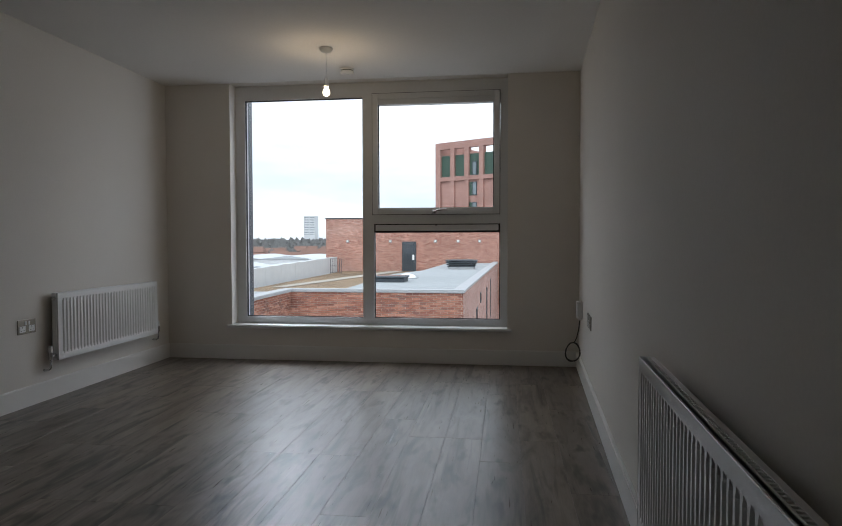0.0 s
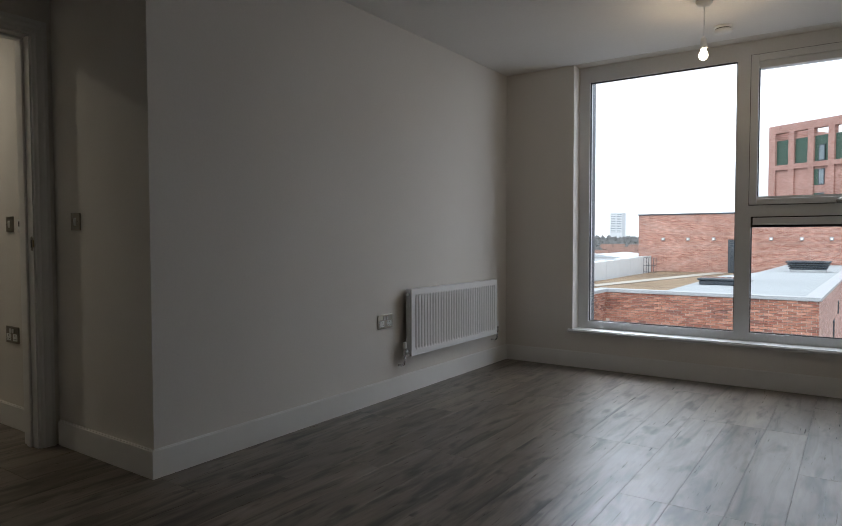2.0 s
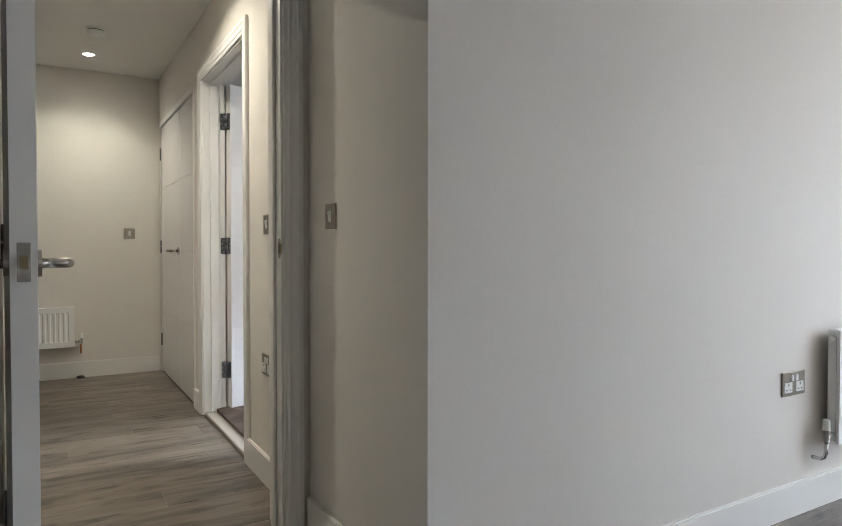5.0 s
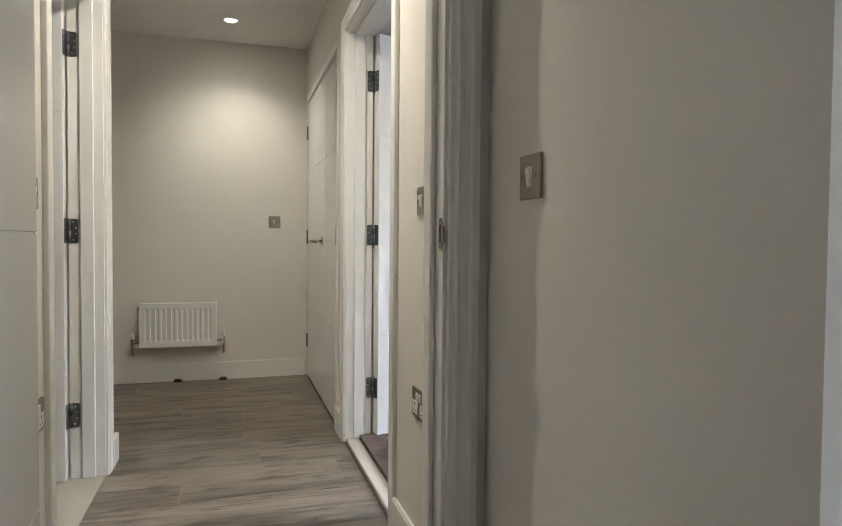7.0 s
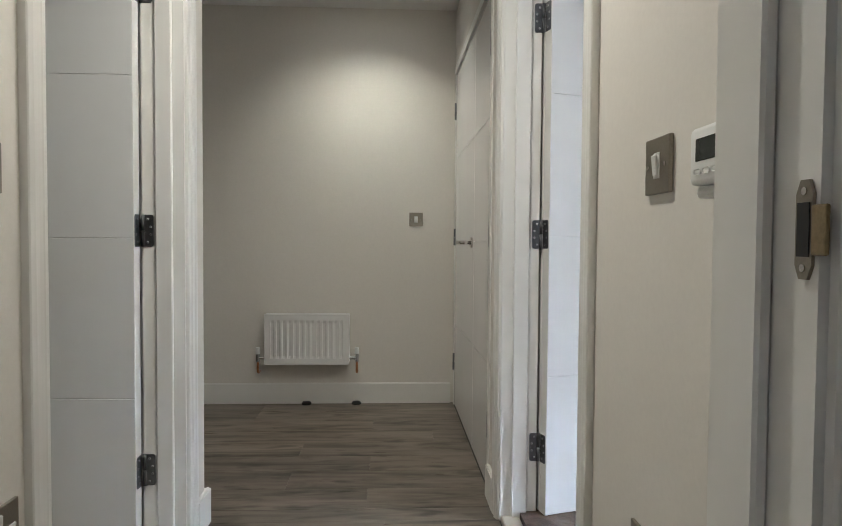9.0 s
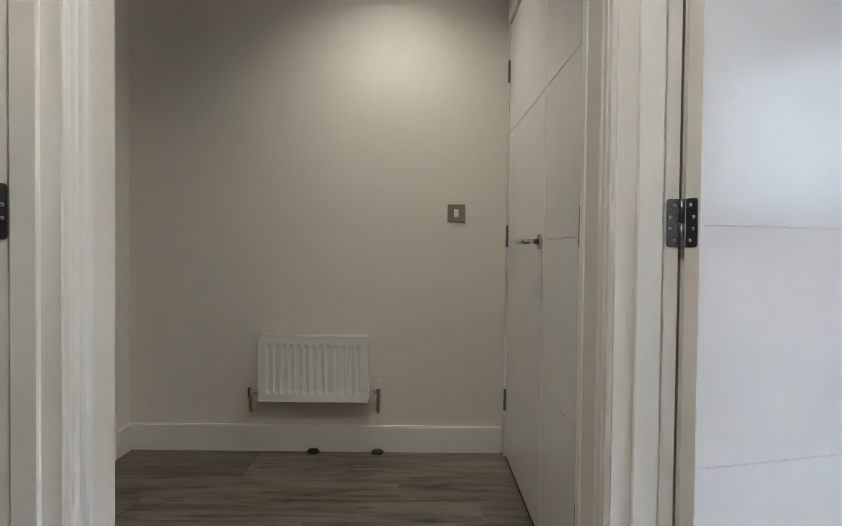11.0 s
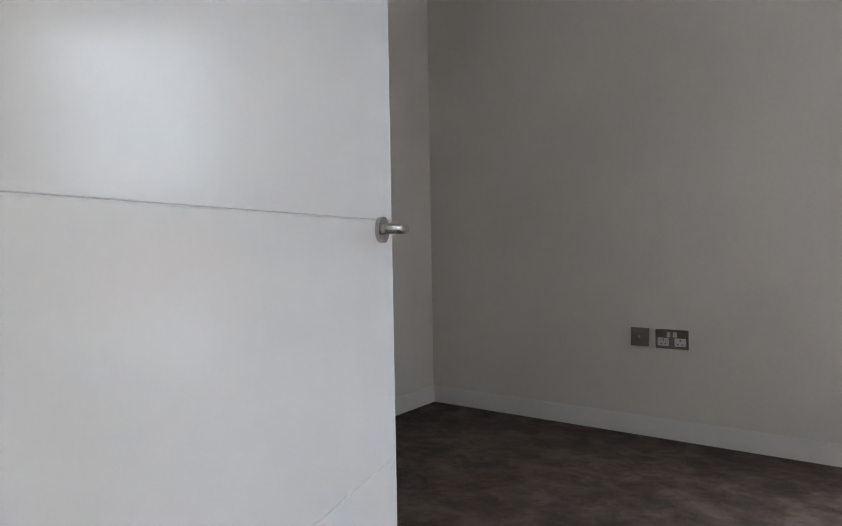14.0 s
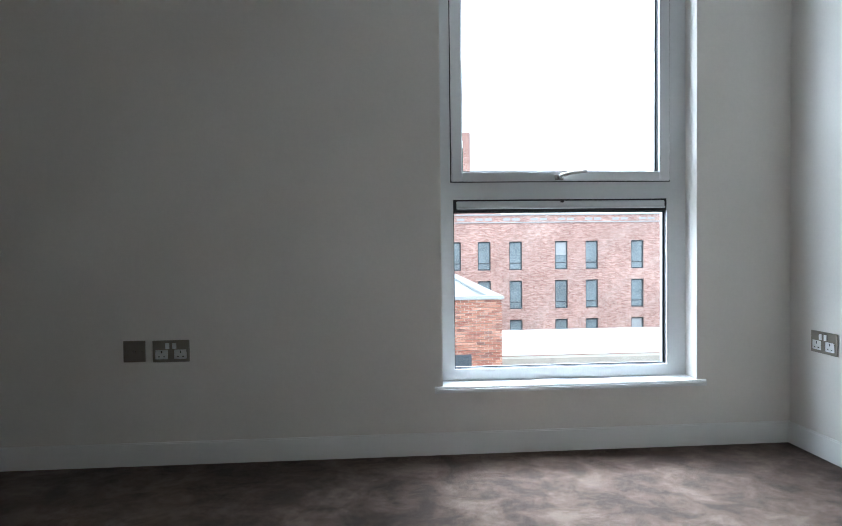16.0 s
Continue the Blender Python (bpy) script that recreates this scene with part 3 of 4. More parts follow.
def leaf(name, m, width, height, label, handle=True, toward=-1, lift=0.008, grip=0.975):
    """A flush door with three routed lines. Local: hinge edge at x = 0, leaf along +x, faces at y = -0.022 and 0.022."""
    d = thing(name, m, label, "door")
    part("core", boxes((0, width, -0.0195, 0.0195, lift, height)), DOOR, d)
    part("edge_lipping", boxes((-0.0005, 0.012, -0.0215, 0.0215, lift - 0.0005, height + 0.0005)), TRIM, d, "cream painted door edge")
    part("edge_lipping", boxes((width - 0.012, width + 0.0005, -0.0215, 0.0215, lift - 0.0005, height + 0.0005)), TRIM, d, "cream painted door edge")
    step = (height - lift) / 4
    for k in range(4):
        bm = boxes((0.0005, width - 0.0005, -0.022, 0.022, lift + step * k + 0.001, lift + step * (k + 1) - 0.001))
        part("panel", bevelled(bm, 0.001, 1), DOOR, d)
    if handle:
        lever(d, width - 0.06, grip, -1, toward)
        lever(d, width - 0.06, grip, 1, toward)
        part("latch_plate", bevelled(boxes((width, width + 0.002, -0.011, 0.011, 0.942, 1.014)), 0.0008, 1), STEEL, d, "satin steel latch plate")
        part("latch_bolt", boxes((width + 0.002, width + 0.010, -0.006, 0.006, 0.966, 0.990)), BRASS, d, "dull brass latch bolt")
    return d


# bedroom doorway and its open door
frame_bed = door_frame("door_1", pose(BD0, YS, 0), BD1 - BD0, YB - YS, (0.040, 0.094), "white painted frame of the bedroom doorway", back=0.010)
door_bed = leaf("bedroom_door", pose(BD0 + 0.026, YB + 0.008, 0, 0, 0, BED_SWING), BD1 - BD0 - 0.012, 1.995, "white flush door standing open into the bedroom", lift=0.035, grip=0.996)
for z in (0.265, 1.022, 1.775):
    hinge(frame_bed, 0.002, YB - YS - 0.004, z)
    hinge_leaf("hinge_plate", door_bed, -0.0005, 0.018, -0.016, z, -1, "dark steel hinge plate")
part("strike_plate", boxes((BD1 - BD0 - 0.0015, BD1 - BD0 - 0.0005, 0.088, 0.112, 0.93, 1.05)), STEEL, frame_bed, "steel strike plate")

# bathroom doorway, mirrored: its front faces the hall
frame_bath = door_frame("door_2", pose(LD1, YH, 0, 0, 0, 180), LD1 - LD0, 0.13, (0.035, 0.086), "white painted frame of the bathroom doorway")
door_bath = leaf("bathroom_door", pose(LD0 + 0.026, YH - 0.138, 0, 0, 0, -91), LD1 - LD0 - 0.012, 1.988, "white flush door standing open into the bathroom")
for z in (0.265, 1.022, 1.775):
    hinge(frame_bath, LD1 - LD0 - 0.002, 0.127, z, side=-1)
    hinge_leaf("hinge_plate", door_bath, -0.0005, -0.018, 0.016, z, -1, "dark steel hinge plate")

# living room doorway: front faces the living room (+x)
frame_liv = door_frame("door_3", pose(WX1, VD0, 0, 0, 0, 90), VD1 - VD0, WX1 - WX0, (0.050, 0.090), "white painted frame of the living room doorway")
door_liv = leaf("living_room_door", pose(WX1 + 0.004, VD0 + 0.026, 0, 0, 0, 3.5), 0.776, 1.988, "white flush door standing open into the living room", toward=-1)
for z in (0.265, 1.022, 1.775):
    hinge(frame_liv, 0.004, -0.004, z, True)
SX = VD1 - VD0


def rounded_tab(x0, x1, yc, half, z0, z1, cut):
    """A thin upright plate with cut-off ends, facing -x."""
    bm = bmesh.new()
    outline = ((yc - half, z0 + cut), (yc - half * 0.5, z0), (yc + half * 0.5, z0), (yc + half, z0 + cut), (yc + half, z1 - cut), (yc + half * 0.5, z1), (yc - half * 0.5, z1), (yc - half, z1 - cut))
    a = [bm.verts.new((x0, y, z)) for y, z in outline]
    b = [bm.verts.new((x1, y, z)) for y, z in outline]
    bm.faces.new(a[::-1])
    bm.faces.new(b)
    for k in range(8):
        bm.faces.new((a[k], a[(k + 1) % 8], b[(k + 1) % 8], b[k]))
    bmesh.ops.recalc_face_normals(bm, faces=bm.faces[:])
    return bm


strike = part("strike_plate", rounded_tab(SX - 0.0028, SX - 0.0003, 0.013, 0.009, 0.970, 1.040, 0.010), NICKEL, frame_liv, "worn dark steel strike plate with a brass lip")
part("strike_lip", bevelled(boxes((SX - 0.0045, SX - 0.0008, -0.012, 0.0035, 0.987, 1.022)), 0.0015, 2), BRASS, strike, "worn brass lip")
part("strike_hole", boxes((SX - 0.0036, SX - 0.0029, 0.0065, 0.0195, 0.986, 1.024)), BLACK, strike)
for z in (0.978, 1.032):
    part("screw", tube([(SX - 0.0026, 0.013, z), (SX - 0.0036, 0.013, z)], 0.003, 8), STEEL, strike)

# cupboard: a pair of closed flush doors of unequal width
frame_cup = thing("door_4", pose(CD0, YS, 0), "white painted frame of the cupboard", "door frame", kind="structure")
part("head", boxes((0.002, CD1 - CD0 + 0.03, -0.010, 0.06, DH - 0.005, DH + 0.035)), TRIM, frame_cup)
part("jamb", boxes((-0.02, 0.002, -0.004, 0.06, 0, DH - 0.005)), TRIM, frame_cup)
part("jamb", boxes((CD1 - CD0 - 0.002, CD1 - CD0 + 0.03, -0.006, 0.06, 0, DH - 0.006)), TRIM, frame_cup)
door_cup = leaf("cupboard_door", pose(CD0 + 0.006, YS + 0.023, 0), CUPW, 1.985, "wide glossy white flush cupboard door with a lever, closed", handle=False)
leaf("cupboard_door", pose(CD0 + 0.006 + CUPW + 0.004, YS + 0.023, 0), CD1 - CD0 - CUPW - 0.016, 1.985, "narrow glossy white flush cupboard door, closed", handle=False)
HX = CUPW - 0.055
rose = part("handle_rose", tube([(HX, -0.022, 0.99), (HX, -0.031, 0.99)], 0.026, 24), STEEL, door_cup, "round satin steel handle rose")
part("lever", tube([(HX, -0.030, 0.99), (HX, -0.068, 0.99), (HX - 0.004, -0.075, 0.99), (HX - 0.012, -0.079, 0.99), (HX - 0.12, -0.080, 0.99)], 0.0095, 14), STEEL, rose, "satin steel lever", True)
for z in (0.265, 1.022, 1.775):
    hinge(frame_cup, 0.003, -0.004, z, True)
    hinge(frame_cup, CD1 - CD0 - 0.006, -0.001, z, True)

# dark entrance door
frame_ent = thing("door_5", pose(-4.05, -5.06, 0), "white painted frame of the entrance door", "door frame", kind="structure")
part("jamb", boxes((0, 0.03, -0.1, 0.0, 0, 2.05)), TRIM, frame_ent)
part("jamb", boxes((0.91, 0.94, -0.1, 0.0, 0, 2.05)), TRIM, frame_ent)
part("head", boxes((0.03, 0.91, -0.1, 0.0, 2.02, 2.05)), TRIM, frame_ent)
bm = bmesh.new()
profile_board(bm, (0.02, -0.05), 0.0, 2.05, 1)
part("architrave", bm, TRIM, frame_ent)
ent = thing("entrance_door", pose(-4.015, -5.095, 0), "dark painted flush entrance door, closed", "door")
part("leaf", rounded(0, 0.87, -0.025, 0.02, 0.006, 2.015, 0.002, 1), DARK, ent)
for z in (0.265, 1.022, 1.775):
    part("hinge", tube([(0.0, 0.024, z - 0.05), (0.0, 0.024, z + 0.05)], 0.007, 10), HINGE, ent, "dark steel hinge")
part("lever", tube([(0.80, 0.02, 1.0), (0.80, 0.07, 1.0), (0.68, 0.07, 1.0)], 0.009, 12), STEEL, ent, "steel lever handle")


# ---- windows ----
def ring(x0, x1, z0, z1, w, y0, y1, bev=0.003):
    """Four frame members round an opening; w = widths left, right, bottom, top."""
    wl_, wr_, wb_, wt_ = w
    bm = boxes((x0, x0 + wl_, y0, y1, z0, z1), (x1 - wr_, x1, y0, y1, z0, z1), (x0 + wl_, x1 - wr_, y0, y1, z0, z0 + wb_), (x0 + wl_, x1 - wr_, y0, y1, z1 - wt_, z1))
    bmesh.ops.bevel(bm, geom=bm.edges[:], offset=bev, segments=1, affect="EDGES")
    return bm


def pane(parent, x0, x1, z0, z1, y):
    p = part("pane", boxes((x0 - 0.008, x1 + 0.008, y, y + 0.006, z0 - 0.008, z1 + 0.008)), GLASS, parent, "clear glass pane")
    p.visible_shadow = False
    g = part("gasket", ring(x0 - 0.004, x1 + 0.004, z0 - 0.004, z1 + 0.004, (0.010, 0.011, 0.010, 0.010), y - 0.012, y - 0.002, 0.0005), BLACK, parent, "black glazing gasket")
    part("gasket_lip", ring(x0 - 0.004, x1 + 0.004, z0 - 0.004, z1 + 0.004, (0.0065,) * 4, y - 0.024, y - 0.0125, 0.0005), BLACK, g)
    return p


def sash(win, x0, x1, z0, z1, y0):
    """The opening upper light with its handle."""
    s = part("sash", ring(x0, x1, z0, z1, (0.048, 0.048, 0.042, 0.048), y0 - 0.012, y0 + 0.05), PVC, win)
    part("sash_shadow_gap", ring(x0 - 0.004, x1 + 0.004, z0 - 0.004, z1 + 0.004, (0.005,) * 4, y0 - 0.003, y0 + 0.02, 0.0005), BLACK, win, "dark gap round the sash")
    pane(s, x0 + 0.048, x1 - 0.048, z0 + 0.042, z1 - 0.048, y0 + 0.03)
    xm = (x0 + x1) / 2
    part("handle_plate", rounded(xm - 0.035, xm + 0.005, y0 - 0.022, y0 - 0.011, z0 + 0.004, z0 + 0.028, 0.004), STEEL, s)
    part("window_handle", tube([(xm - 0.015, y0 - 0.02, z0 + 0.016), (xm - 0.015, y0 - 0.045, z0 + 0.018), (xm + 0.02, y0 - 0.050, z0 + 0.030), (xm + 0.10, y0 - 0.048, z0 + 0.040)], (0.010, 0.010, 0.008, 0.007), 10), STEEL, s, "satin steel window handle", True)
    return s


def lower_light(win, x0, x1, z0, z1, zbar, y0):
    """The fixed lower pane with a slim vent rail under the transom."""
    part("vent_slot", boxes((x0 - 0.002, x1 + 0.002, y0 + 0.002, y0 + 0.012, zbar, z1)), BLACK, win, "black slot behind the vent rail")
    part("vent_rail", rounded(x0 + 0.014, x1 - 0.014, y0 - 0.012, y0 + 0.001, zbar + 0.012, z1 - 0.008, 0.004), PVC, win)
    part("vent_lip", rounded(x0 + 0.014, x1 - 0.014, y0 - 0.018, y0 - 0.0125, zbar + 0.010, zbar + 0.020, 0.002, 1), PVC, win)
    xm = (x0 + x1) / 2
    part("catch", rounded(xm - 0.008, xm + 0.008, y0 - 0.020, y0 - 0.010, z1 - 0.016, z1 - 0.004, 0.002, 1), BLACK, win)
    pane(win, x0, x1, z0, zbar, y0 + 0.035)


def window_board(x0, x1, z, yw):
    bm = boxes((x0 - 0.035, x1 + 0.035, yw - 0.03, yw, z - 0.025, z), (x0, x1, yw, yw + 0.125, z - 0.025, z))
    edge = [e for e in bm.edges if all(v.co.y < yw - 0.02 for v in e.verts)]
    bmesh.ops.bevel(bm, geom=edge, offset=0.008, segments=3, affect="EDGES")
    return tagged(part("window_sill", bm, SILL), "white painted window board with a rounded nose", "window sill", kind="structure")


FY = 0.12
win1 = thing("window_1", pose(0, 0, 0), "large pale grey framed window with three lights", "window", kind="structure")
part("frame", boxes((LW0, 0.681, FY, FY + 0.07, 0.298, H), (1.746, 1.844, FY, FY + 0.07, 0.359, 2.268), (2.927, LW1, FY, FY + 0.07, 0.298, H),
                    (0.681, 2.927, FY, FY + 0.07, 0.298, 0.359), (0.681, 2.927, FY, FY + 0.07, 2.268, H)), PVC, win1)
part("transom", boxes((1.844, 2.927, FY, FY + 0.07, 1.176, 1.315)), PVC, win1)
part("head_rail", boxes((1.844, 2.927, FY + 0.001, FY + 0.07, 2.20, 2.268)), PVC, win1)
pane(win1, 0.681, 1.746, 0.359, 2.268, FY + 0.035)
sash(win1, 1.833, 2.922, 1.258, 2.293, FY - 0.002)
lower_light(win1, 1.844, 2.927, 0.359, 1.176, 1.107, FY)
window_board(LW0, LW1, 0.300, 0)

win2 = thing("window_2", pose(0, 0, 0), "tall pale grey framed bedroom window with two lights", "window", kind="structure")
BY = YW + 0.10
part("frame", boxes((BW0, -1.588, BY, BY + 0.07, 0.322, H), (-0.618, BW1, BY, BY + 0.07, 0.322, H), (-1.588, -0.618, BY, BY + 0.07, 0.322, 0.374), (-1.588, -0.618, BY, BY + 0.07, 2.19, H)), PVC, win2)
part("transom", boxes((-1.588, -0.618, BY, BY + 0.07, 1.124, 1.245)), PVC, win2)
sash(win2, -1.596, -0.609, 1.203, 2.272, BY - 0.002)
lower_light(win2, -1.588, -0.618, 0.374, 1.124, 1.071, BY)
window_board(BW0, BW1, 0.323, YW)


# ---- radiators ----
def radiator(m, width, height, depth, z0, label, ribs, pipes="wall", gap=0.03):
    """A panel radiator. Local: wall at y = 0, front towards -y, from x = 0 to width."""
    r = thing("radiator", m, label, "radiator", "panel radiators")
    front, back = -depth - gap, -gap
    # fluted front: one sheet with trapezoid ribs between flat margins
    bm = bmesh.new()
    mx, mz = 0.03, 0.035
    pitch = (width - 2 * mx) / ribs
    xs = [(0.0, 0.0), (mx, 0.0)]
    for k in range(ribs):
        a = mx + pitch * k
        xs += [(a + pitch * 0.16, 0.0), (a + pitch * 0.32, 0.0075), (a + pitch * 0.68, 0.0075), (a + pitch * 0.84, 0.0)]
    xs += [(width - mx, 0.0), (width, 0.0)]
    zs = [(z0, 0), (z0 + mz, 0), (z0 + mz + 0.018, 1), (z0 + height - mz - 0.018, 1), (z0 + height - mz, 0), (z0 + height, 0)]
    grid = [[bm.verts.new((x, front + d * on, z)) for x, d in xs] for z, on in zs]
    for a, b in zip(grid, grid[1:]):
        for k in range(len(xs) - 1):
            bm.faces.new((a[k], a[k + 1], b[k + 1], b[k]))
    part("front_panel", bm, ENAMEL, r)
    part("panel_edge", ring(0, width, z0, z0 + height, (0.004,) * 4, front - 0.001, front + 0.012, 0.001), ENAMEL, r)
    part("back_panel", rounded(0.004, width - 0.004, back - 0.012, back, z0, z0 + height - 0.004, 0.003, 1), ENAMEL, r)
    for x0 in (0.0, width - 0.0025):
        part("side_cover", rounded(x0, x0 + 0.0025, front + 0.013, back - 0.002, z0 + 0.01, z0 + height - 0.002, 0.001, 1), ENAMEL, r)
    part("top_frame", ring_flat(0.004, width - 0.004, front + 0.004, back, z0 + height - 0.003, 0.012), ENAMEL, r)
    bm = bmesh.new()
    n_sl = int(width / 0.014)
    for k in range(n_sl):
        x = 0.016 + (width - 0.032) * k / n_sl
        box(bm, x, x + 0.006, front + 0.015, back - 0.012, z0 + height - 0.006, z0 + height - 0.001)
    part("top_grille", bm, ENAMEL, r)
    # a solid black block paints the shade between the panels
    part("shade_block", boxes((0.02, width - 0.02, front + 0.02, back - 0.02, z0 + 0.02, z0 + height - 0.02)), BLACK, r, "black block painting the shade between the panels")
    for x0 in (width * 0.12, width * 0.88):
        part("bracket", boxes((x0 - 0.015, x0 + 0.015, back, -0.001, z0 + 0.05, z0 + height - 0.05)), ENAMEL, r)
    yc = (front + back) / 2
    part("bleed_cap", tube([(-0.001, yc, z0 + height - 0.035), (-0.008, yc, z0 + height - 0.035)], 0.011, 12), CHROME, r)
    for side, x in ((-1, 0.0), (1, width)):
        xv = x + side * 0.045
        v = part("valve", tube([(x, yc, z0 + 0.035), (xv, yc, z0 + 0.035)], 0.010, 12), CHROME, r, "chrome radiator valve")
        part("valve_body", tube([(xv, yc, z0 + 0.012), (xv, yc, z0 + 0.058)], 0.013, 12), CHROME, v)
        part("valve_cap", tube([(xv, yc, z0 + 0.058), (xv, yc, z0 + 0.098)], (0.014, 0.012), 14), PLASTIC, v, "white plastic valve cap")
        end = [(xv, yc, z0 + 0.012), (xv, yc, z0 - 0.030), (xv, yc + 0.006, z0 - 0.048), (xv, yc + 0.022, z0 - 0.058), (xv, -0.001, z0 - 0.058)]
        part("pipe_tail", tube(end, 0.0075, 10), COPPER if pipes == "copper" else CHROME, v, "", True)
    return r


def ring_flat(x0, x1, y0, y1, z, w):
    return boxes((x0, x1, y0, y0 + w, z - 0.004, z + 0.003), (x0, x1, y1 - w, y1, z - 0.004, z + 0.003), (x0, x0 + w, y0 + w, y1 - w, z - 0.004, z + 0.003), (x1 - w, x1, y0 + w, y1 - w, z - 0.004, z + 0.003))


radiator(pose(0, -1.495, 0, 0, 0, 90), 1.19, 0.440, 0.045, 0.255, "white double panel radiator on the living room wall", 33)
radiator(SKEW @ pose(0, -3.49, 0, 0, 0, -90), 1.40, 0.47, 0.038, 0.25, "long white panel radiator low on the wall", 44, gap=0.047)
radiator(pose(XE, -4.425, 0, 0, 0, 90), 0.50, 0.30, 0.085, 0.257, "small white panel radiator on the hall end wall", 13, pipes="copper")


# ---- switches, sockets, small fittings ----
def plate(name, m, w, h, label, category, group=""):
    """Local: wall at y = 0, front towards -y, centred on the origin."""
    d = thing(name, m, label, category, group)
    part("face_plate", rounded(-w / 2, w / 2, -0.007, 0, -h / 2, h / 2, 0.002, 2), NICKEL, d)
    for x in (-w / 2 + 0.013, w / 2 - 0.013):
        part("screw", tube([(x, -0.0068, 0), (x, -0.0082, 0)], 0.0035, 10), STEEL, d)
    return d


def light_switch(m, label="brushed nickel light switch with a white rocker"):
    d = plate("light_switch", m, 0.083, 0.083, label, "light switch", "light switches")
    part("surround", rounded(-0.0105, 0.0105, -0.0080, -0.0065, -0.019, 0.019, 0.001, 1), PLASTIC, d)
    bm = rounded(-0.008, 0.008, -0.0115, -0.0078, -0.0155, 0.0155, 0.0015, 1)
    bmesh.ops.rotate(bm, verts=bm.verts[:], cent=(0, -0.009, 0), matrix=Matrix.Rotation(radians(6), 3, "X"))
    part("rocker", bm, PLASTIC, d, "white rocker")
    return d


def double_socket(m, label="brushed nickel double socket with white inserts"):
    d = plate("double_socket", m, 0.148, 0.090, label, "socket", "double sockets")
    for s in (-1, 1):
        x = s * 0.038
        f = part("socket_face", rounded(x - 0.025, x + 0.025, -0.0085, -0.0065, -0.032, 0.006, 0.002, 1), PLASTIC, d, "white socket insert")
        part("pin_hole", boxes((x - 0.002, x + 0.002, -0.0091, -0.0086, -0.008, 0.002)), BLACK, f)
        part("pin_hole", boxes((x - 0.014, x - 0.007, -0.0091, -0.0086, -0.024, -0.020)), BLACK, f)
        part("pin_hole", boxes((x + 0.007, x + 0.014, -0.0091, -0.0086, -0.024, -0.020)), BLACK, f)
        part("rocker", rounded(s * 0.014 - 0.008, s * 0.014 + 0.008, -0.0120, -0.0068, 0.010, 0.034, 0.0015, 1), PLASTIC, d, "white rocker")
    return d


def blank_plate(m):
    d = plate("aerial_outlet", m, 0.088, 0.088, "brushed nickel aerial outlet plate beside a socket", "outlet plate")
    part("outlet", tube([(0, -0.006, 0), (0, -0.011, 0)], 0.006, 12), STEEL, d)
    return d


light_switch(pose(-0.608, YS, 1.11))
light_switch(pose(-1.308, YS, 1.108))
light_switch(pose(XE, -3.526, 1.128, 0, 0, 90))
light_switch(pose(-1.43, YH, 1.11, 0, 0, 180))
double_socket(pose(-1.308, YS, 0.507))
double_socket(pose(-1.43, YH, 0.507, 0, 0, 180))
double_socket(pose(0, -1.682, 0.50, 0, 0, 90))
double_socket(SKEW @ pose(0, -0.97, 0.50, 0, 0, -90))
blank_plate(SKEW @ pose(0, -1.10, 0.50, 0, 0, -90))
blank_plate(pose(BSX - 0.147, YW, 0.505))
double_socket(pose(BSX, YW, 0.503))
double_socket(pose(-0.1, -0.435, 0.506, 0, 0, -90))

# wireless room thermostat
th = thing("thermostat", pose(-1.105, YS, 1.099), "white digital room thermostat with a dark screen", "thermostat")
part("case", rounded(-0.06, 0.06, -0.028, 0, -0.034, 0.036, 0.007, 3), PLASTIC, th, "", True)
part("base", rounded(-0.056, 0.056, -0.021, 0, -0.050, -0.0345, 0.006, 2), PLASTIC, th)
part("screen", rounded(-0.042, 0.012, -0.0288, -0.0275, -0.006, 0.021, 0.001, 1), SCREEN, th, "dark liquid crystal screen")
for k in range(3):
    part("button", rounded(-0.044 + 0.021 * k, -0.028 + 0.021 * k, -0.0288, -0.0275, -0.022, -0.015, 0.002, 1), PLASTIC, th)
for z in (0.004, 0.020):
    part("button", rounded(0.022, 0.032, -0.0288, -0.0275, z - 0.004, z + 0.004, 0.002, 1), PLASTIC, th)
part("maker_mark", boxes((0.018, 0.036, -0.0213, -0.0208, -0.046, -0.040)), CABLE, th, "small grey printed mark")

# aerial or broadband box and its coiled cable in the corner
ib = thing("junction_box", SKEW @ pose(0, -0.40, 0.51, 0, 0, -90), "small white plastic wall box with a hanging cable", "junction box")
part("case", rounded(-0.05, 0.05, -0.045, 0, -0.065, 0.065, 0.008, 2), PLASTIC, ib)
part("cable_gland", tube([(0, -0.02, -0.064), (0, -0.02, -0.080)], 0.008, 10), PLASTIC, ib)
pts = [(3.528, -0.40, 0.43), (3.52, -0.405, 0.36), (3.505, -0.41, 0.30), (3.485, -0.42, 0.262)]
for k in range(66):
    a = math.pi * 0.5 - k * 2 * math.pi / 22
    rr = 0.070 + 0.004 * math.sin(k * 0.9)
    pts.append((3.475 + 0.80 * rr * math.cos(a), -0.42 - 0.004 * (k // 22) + 0.35 * rr * math.cos(a), 0.192 + rr * math.sin(a)))
tagged(part("coiled_cable", tube(pts, 0.0042, 8), CABLE, None, "", True), "loose coil of thin dark cable hanging in the corner", "cable")

